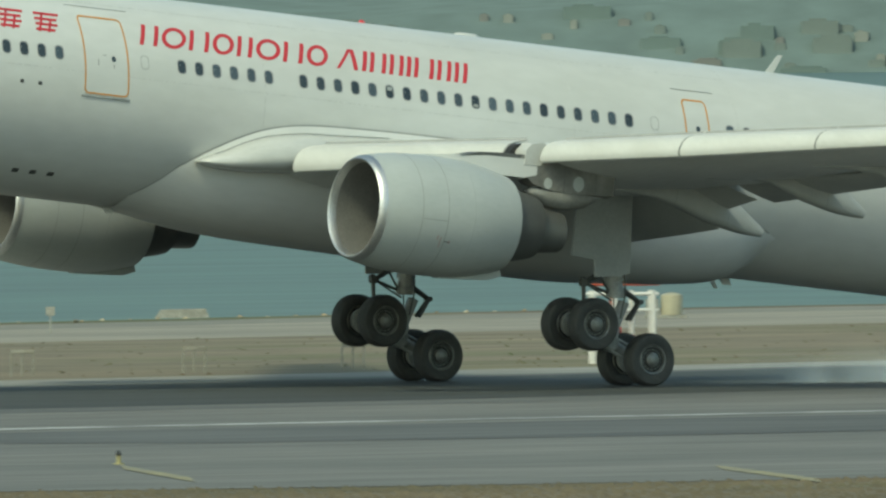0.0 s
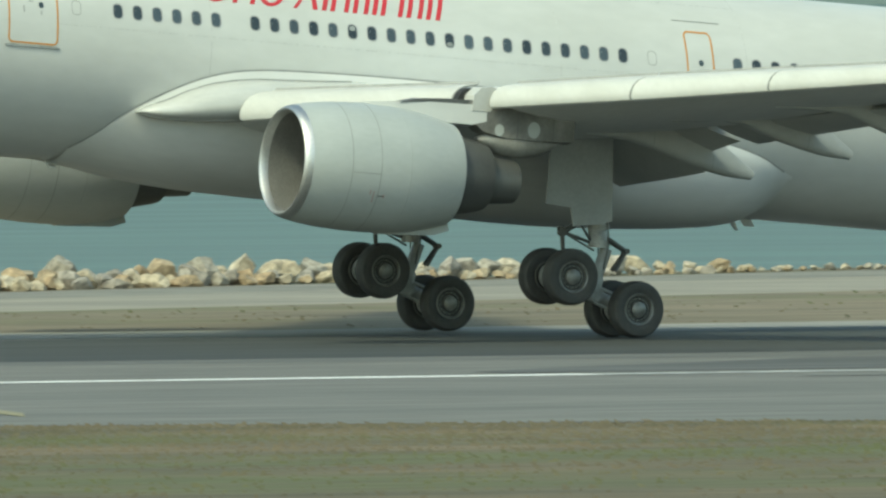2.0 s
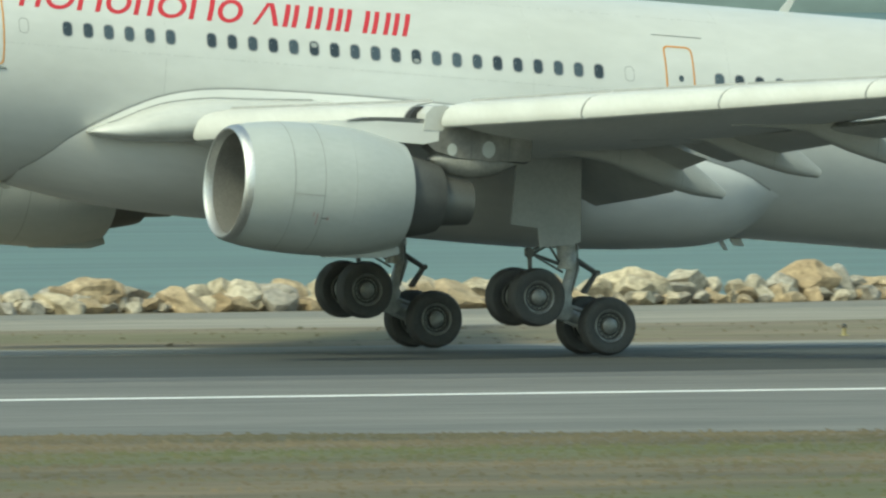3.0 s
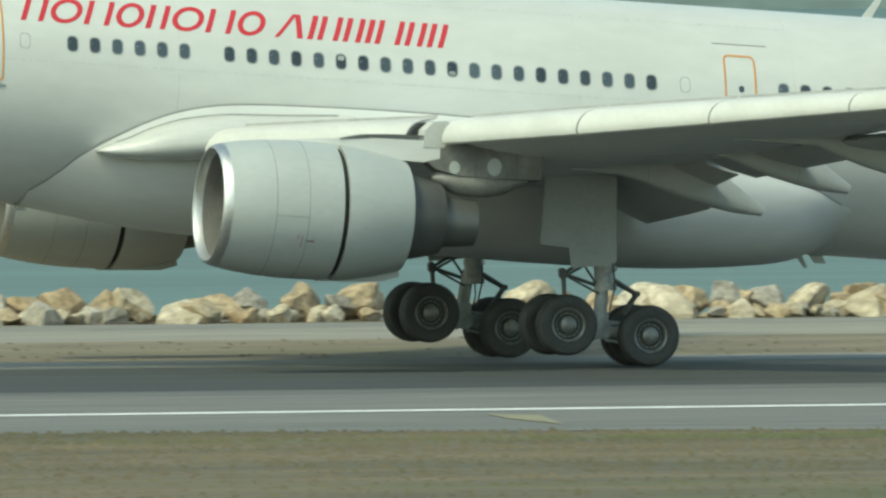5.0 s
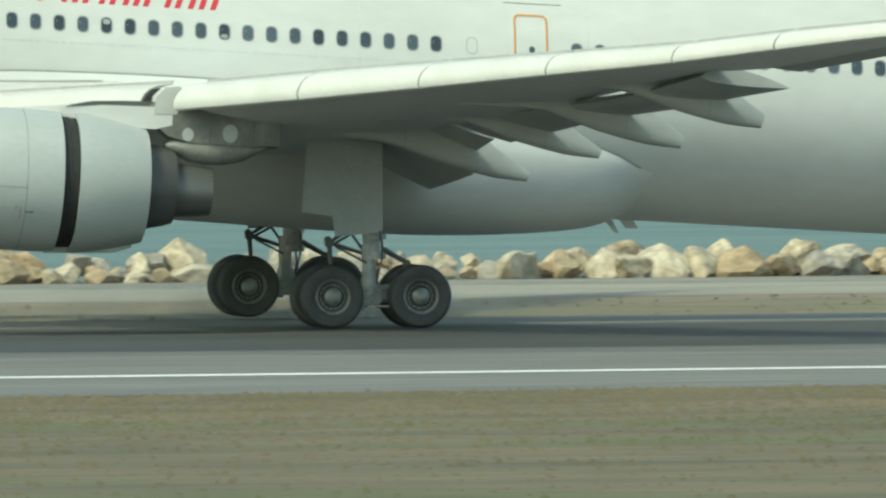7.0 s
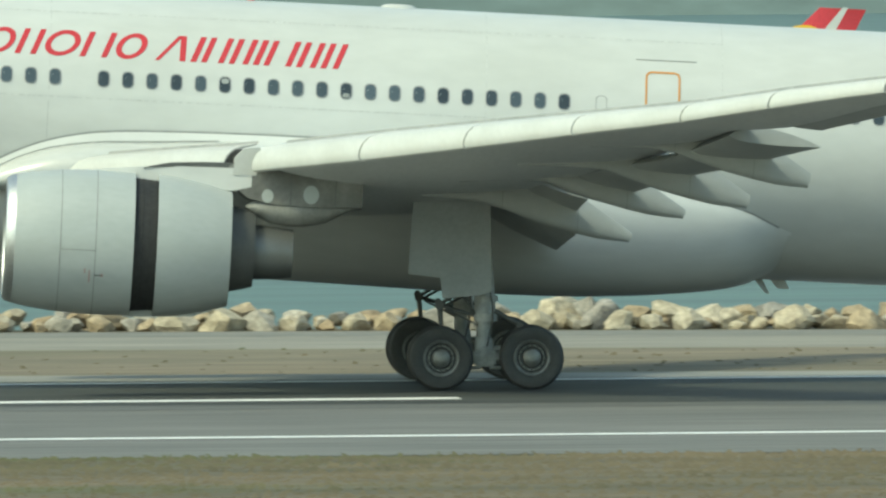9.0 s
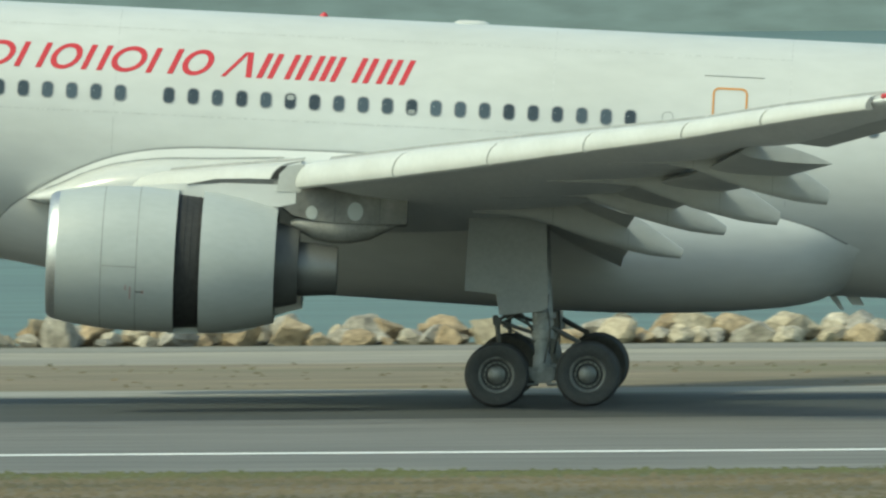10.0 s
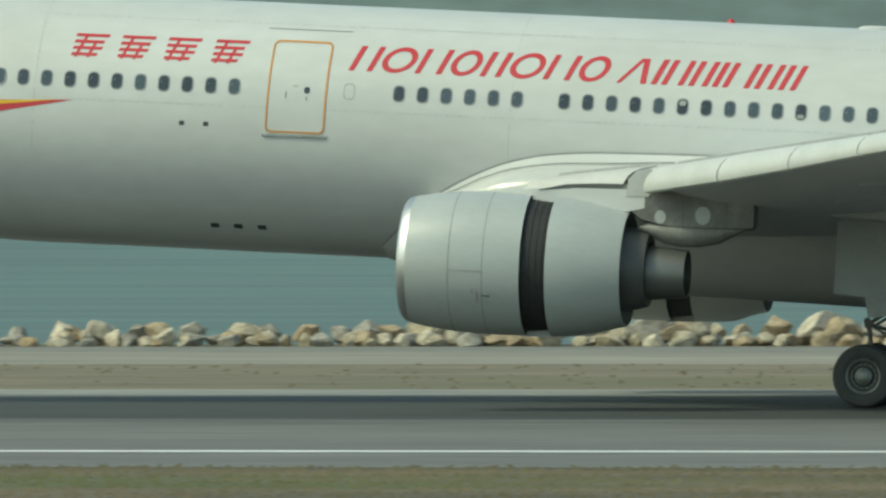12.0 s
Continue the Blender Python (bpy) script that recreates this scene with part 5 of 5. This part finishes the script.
def rise(a, k, base, amp):
    return base + amp * (0.5 + 0.7 * noise.noise((a * 0.35 + k * 7, k, 0)) + 0.3 * noise.noise((a * 1.7, k, 3)))


for k, (r, base, amp) in enumerate(((4300, 8, 14), (4560, 40, 60))):
    rings = []
    for n in range(0, 421):
        a = -24 + n * 0.15
        h = rise(a, k, base, amp)
        rings.append([around_eye(a, r, -5), around_eye(a, r + 40, max(h * 0.6, 2)), around_eye(a, r + 140, max(h, 4)), around_eye(a, r + 250, max(h * 1.4, 6))])
    tagged(part("hill", loft(rings, False), HILL), "green hillside across the water, haze painted into its colour", "hill", kind="structure")
for k in range(130):
    a = 29.4 + 0.035 * k + rng.uniform(-0.03, 0.03)
    up = rng.uniform(0.0, 0.95) ** 1.3
    foot = -5 + up * (max(rise(a, 0, 8, 14) * 0.6, 2) + 5)
    small = rng.random() < 0.6
    w, h = (rng.uniform(1.5, 4), rng.uniform(0.5, 1.6)) if small else (rng.uniform(5, 11), rng.uniform(1.5, 3.5))
    bm = bmesh.new()
    box(bm, (-w / 2, 0, -2.5), (w / 2, 6, h * 0.8), 0.1)
    box(bm, (-w * 0.3, 1, h * 0.8 - 0.05), (w * rng.uniform(0.1, 0.45), 5, h), 0.1)
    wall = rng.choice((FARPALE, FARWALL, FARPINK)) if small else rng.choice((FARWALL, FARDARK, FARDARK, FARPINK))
    ob = tagged(part("far_building", bm, wall), "pale building on the far shore, haze painted into its colour", "building", group="far shore buildings")
    ob.matrix_basis = Matrix.Translation(around_eye(a, 4298 + 40 * up, foot)) @ pose(0, 0, 0, 0, 0, -a)


# ---- motion ----
FLIGHT = [
    (0.0, 272.17, 8.35, 7.79, 6.33), (0.5, 256.85, 7.08, 7.77, 5.76), (1.0, 241.71, 5.95, 7.73, 5.34),
    (1.5, 225.550, 4.94, 7.67, 5.04), (2.0, 211.316, 4.05, 7.61, 4.82), (2.5, 197.20, 3.26, 7.53, 4.65),
    (3.0, 182.62, 2.57, 7.45, 4.52), (3.5, 168.16, 1.98, 7.37, 4.40), (4.0, 153.80, 1.46, 7.30, 4.29),
    (4.5, 139.52, 1.01, 7.22, 4.19), (5.0, 125.30, 0.62, 7.16, 4.08), (5.5, 111.13, 0.29, 7.10, 3.97),
    (6.0, 97.00, -0.00, 7.04, 3.86), (6.5, 82.87, -0.25, 7.00, 3.75), (7.0, 68.73, -0.48, 6.96, 3.65),
    (7.5, 54.56, -0.69, 6.94, 3.56), (8.0, 40.34, -0.89, 6.92, 3.48), (8.5, 26.04, -1.09, 6.90, 3.41),
    (9.0, 11.64, -1.29, 6.89, 3.35), (9.5, -2.88, -1.52, 6.89, 3.30), (10.0, -17.56, -1.77, 6.88, 3.25),
    (10.5, -32.42, -2.06, 6.88, 3.19), (11.0, -47.49, -2.39, 6.86, 3.09), (11.5, -62.79, -2.78, 6.84, 2.94),
    (12.0, -78.36, -3.22, 6.81, 2.71)]
TILT_T = [0.0, 1.5, 2.5, 3.2, 4.8, 5.5, 6.0, 6.6, 7.2, 12.0]
TILT = [[29, 26, 23, 20, 8.5, 6, 2.5, 0.5, 0, 0], [29, 26, 24, 21, 11.5, 9.5, 7.5, 4.5, 0, 0]]
SLIDE_T, SLIDE = [0.0, 3.6, 4.4, 4.8, 5.5, 6.5, 7.5, 9.5, 10.5, 12.0], [0, 0, 0.05, 0.10, 0.19, 0.30, 0.40, 0.52, 0.55, 0.56]


def motions():
    ts = [f[0] for f in FLIGHT]
    col = lambda i: [f[i] for f in FLIGHT]
    walk(aircraft, [(t, pose(x, y, z, 0, p, 0)) for t, x, y, z, p in FLIGHT])
    for s in sleeves:
        walk(s, [(t, pose(d, 0, 0)) for t, d in zip(SLIDE_T, SLIDE)])
    for bogie, tilts, side in zip(bogies, TILT, (-1, 1)):
        rows = []
        for t in ts:
            a = interp(t, TILT_T, tilts)
            p, z0 = interp(t, ts, col(4)), interp(t, ts, col(3))
            high = 0.70 + 0.99 * math.sin(radians(a)) - dip(interp(t, ts, col(1)) + PIV_X)
            local = (high - z0 + PIV_X * math.sin(radians(p))) / math.cos(radians(p))
            rows.append((t, pose(PIV_X + interp(t, [0, 3.2, 5, 6, 7, 7.5, 9.5], [-0.18, -0.17, -0.15, -0.15, -0.09, -0.05, -0.03]) + (interp(t, [3.2, 5, 6, 7, 7.5, 9.5], [0, -0.15, -0.13, -0.08, -0.06, 0]) if side > 0 else 0), side * PIV_Y, local, 0, a - p, 0)))
        walk(bogie, rows)
    for puff, x, y, tall, rises in puffs:
        if rises < 0:
            walk(puff, [(0.0, pose(x, y, 0.02 - dip(x))), (12.0, pose(x + 4.0, y, 0.02 - dip(x)))])
        else:
            low, top = -1.5 * tall - 0.1, 0.02 - dip(x)
            walk(puff, [(0.0, pose(x, y, low)), (rises, pose(x, y, low)), (rises + 0.3, pose(x, y, top)), (12.0, pose(x + 3.0, y, top))])
    spun, rows = 0.0, []
    for k in range(361):
        speed = (interp(max(0, k / 30 - 0.5), ts, col(1)) - interp(min(12, k / 30 + 0.5), ts, col(1))) / (min(12, k / 30 + 0.5) - max(0, k / 30 - 0.5))
        rows.append((k / 30, spun))
        spun += min(math.degrees(speed / 30 / 0.70), 86)
    for w, at in wheels:
        walk(w, [(t, pose(at.x, at.y, 0, 0, -a, 0)) for t, a in rows])


motions()
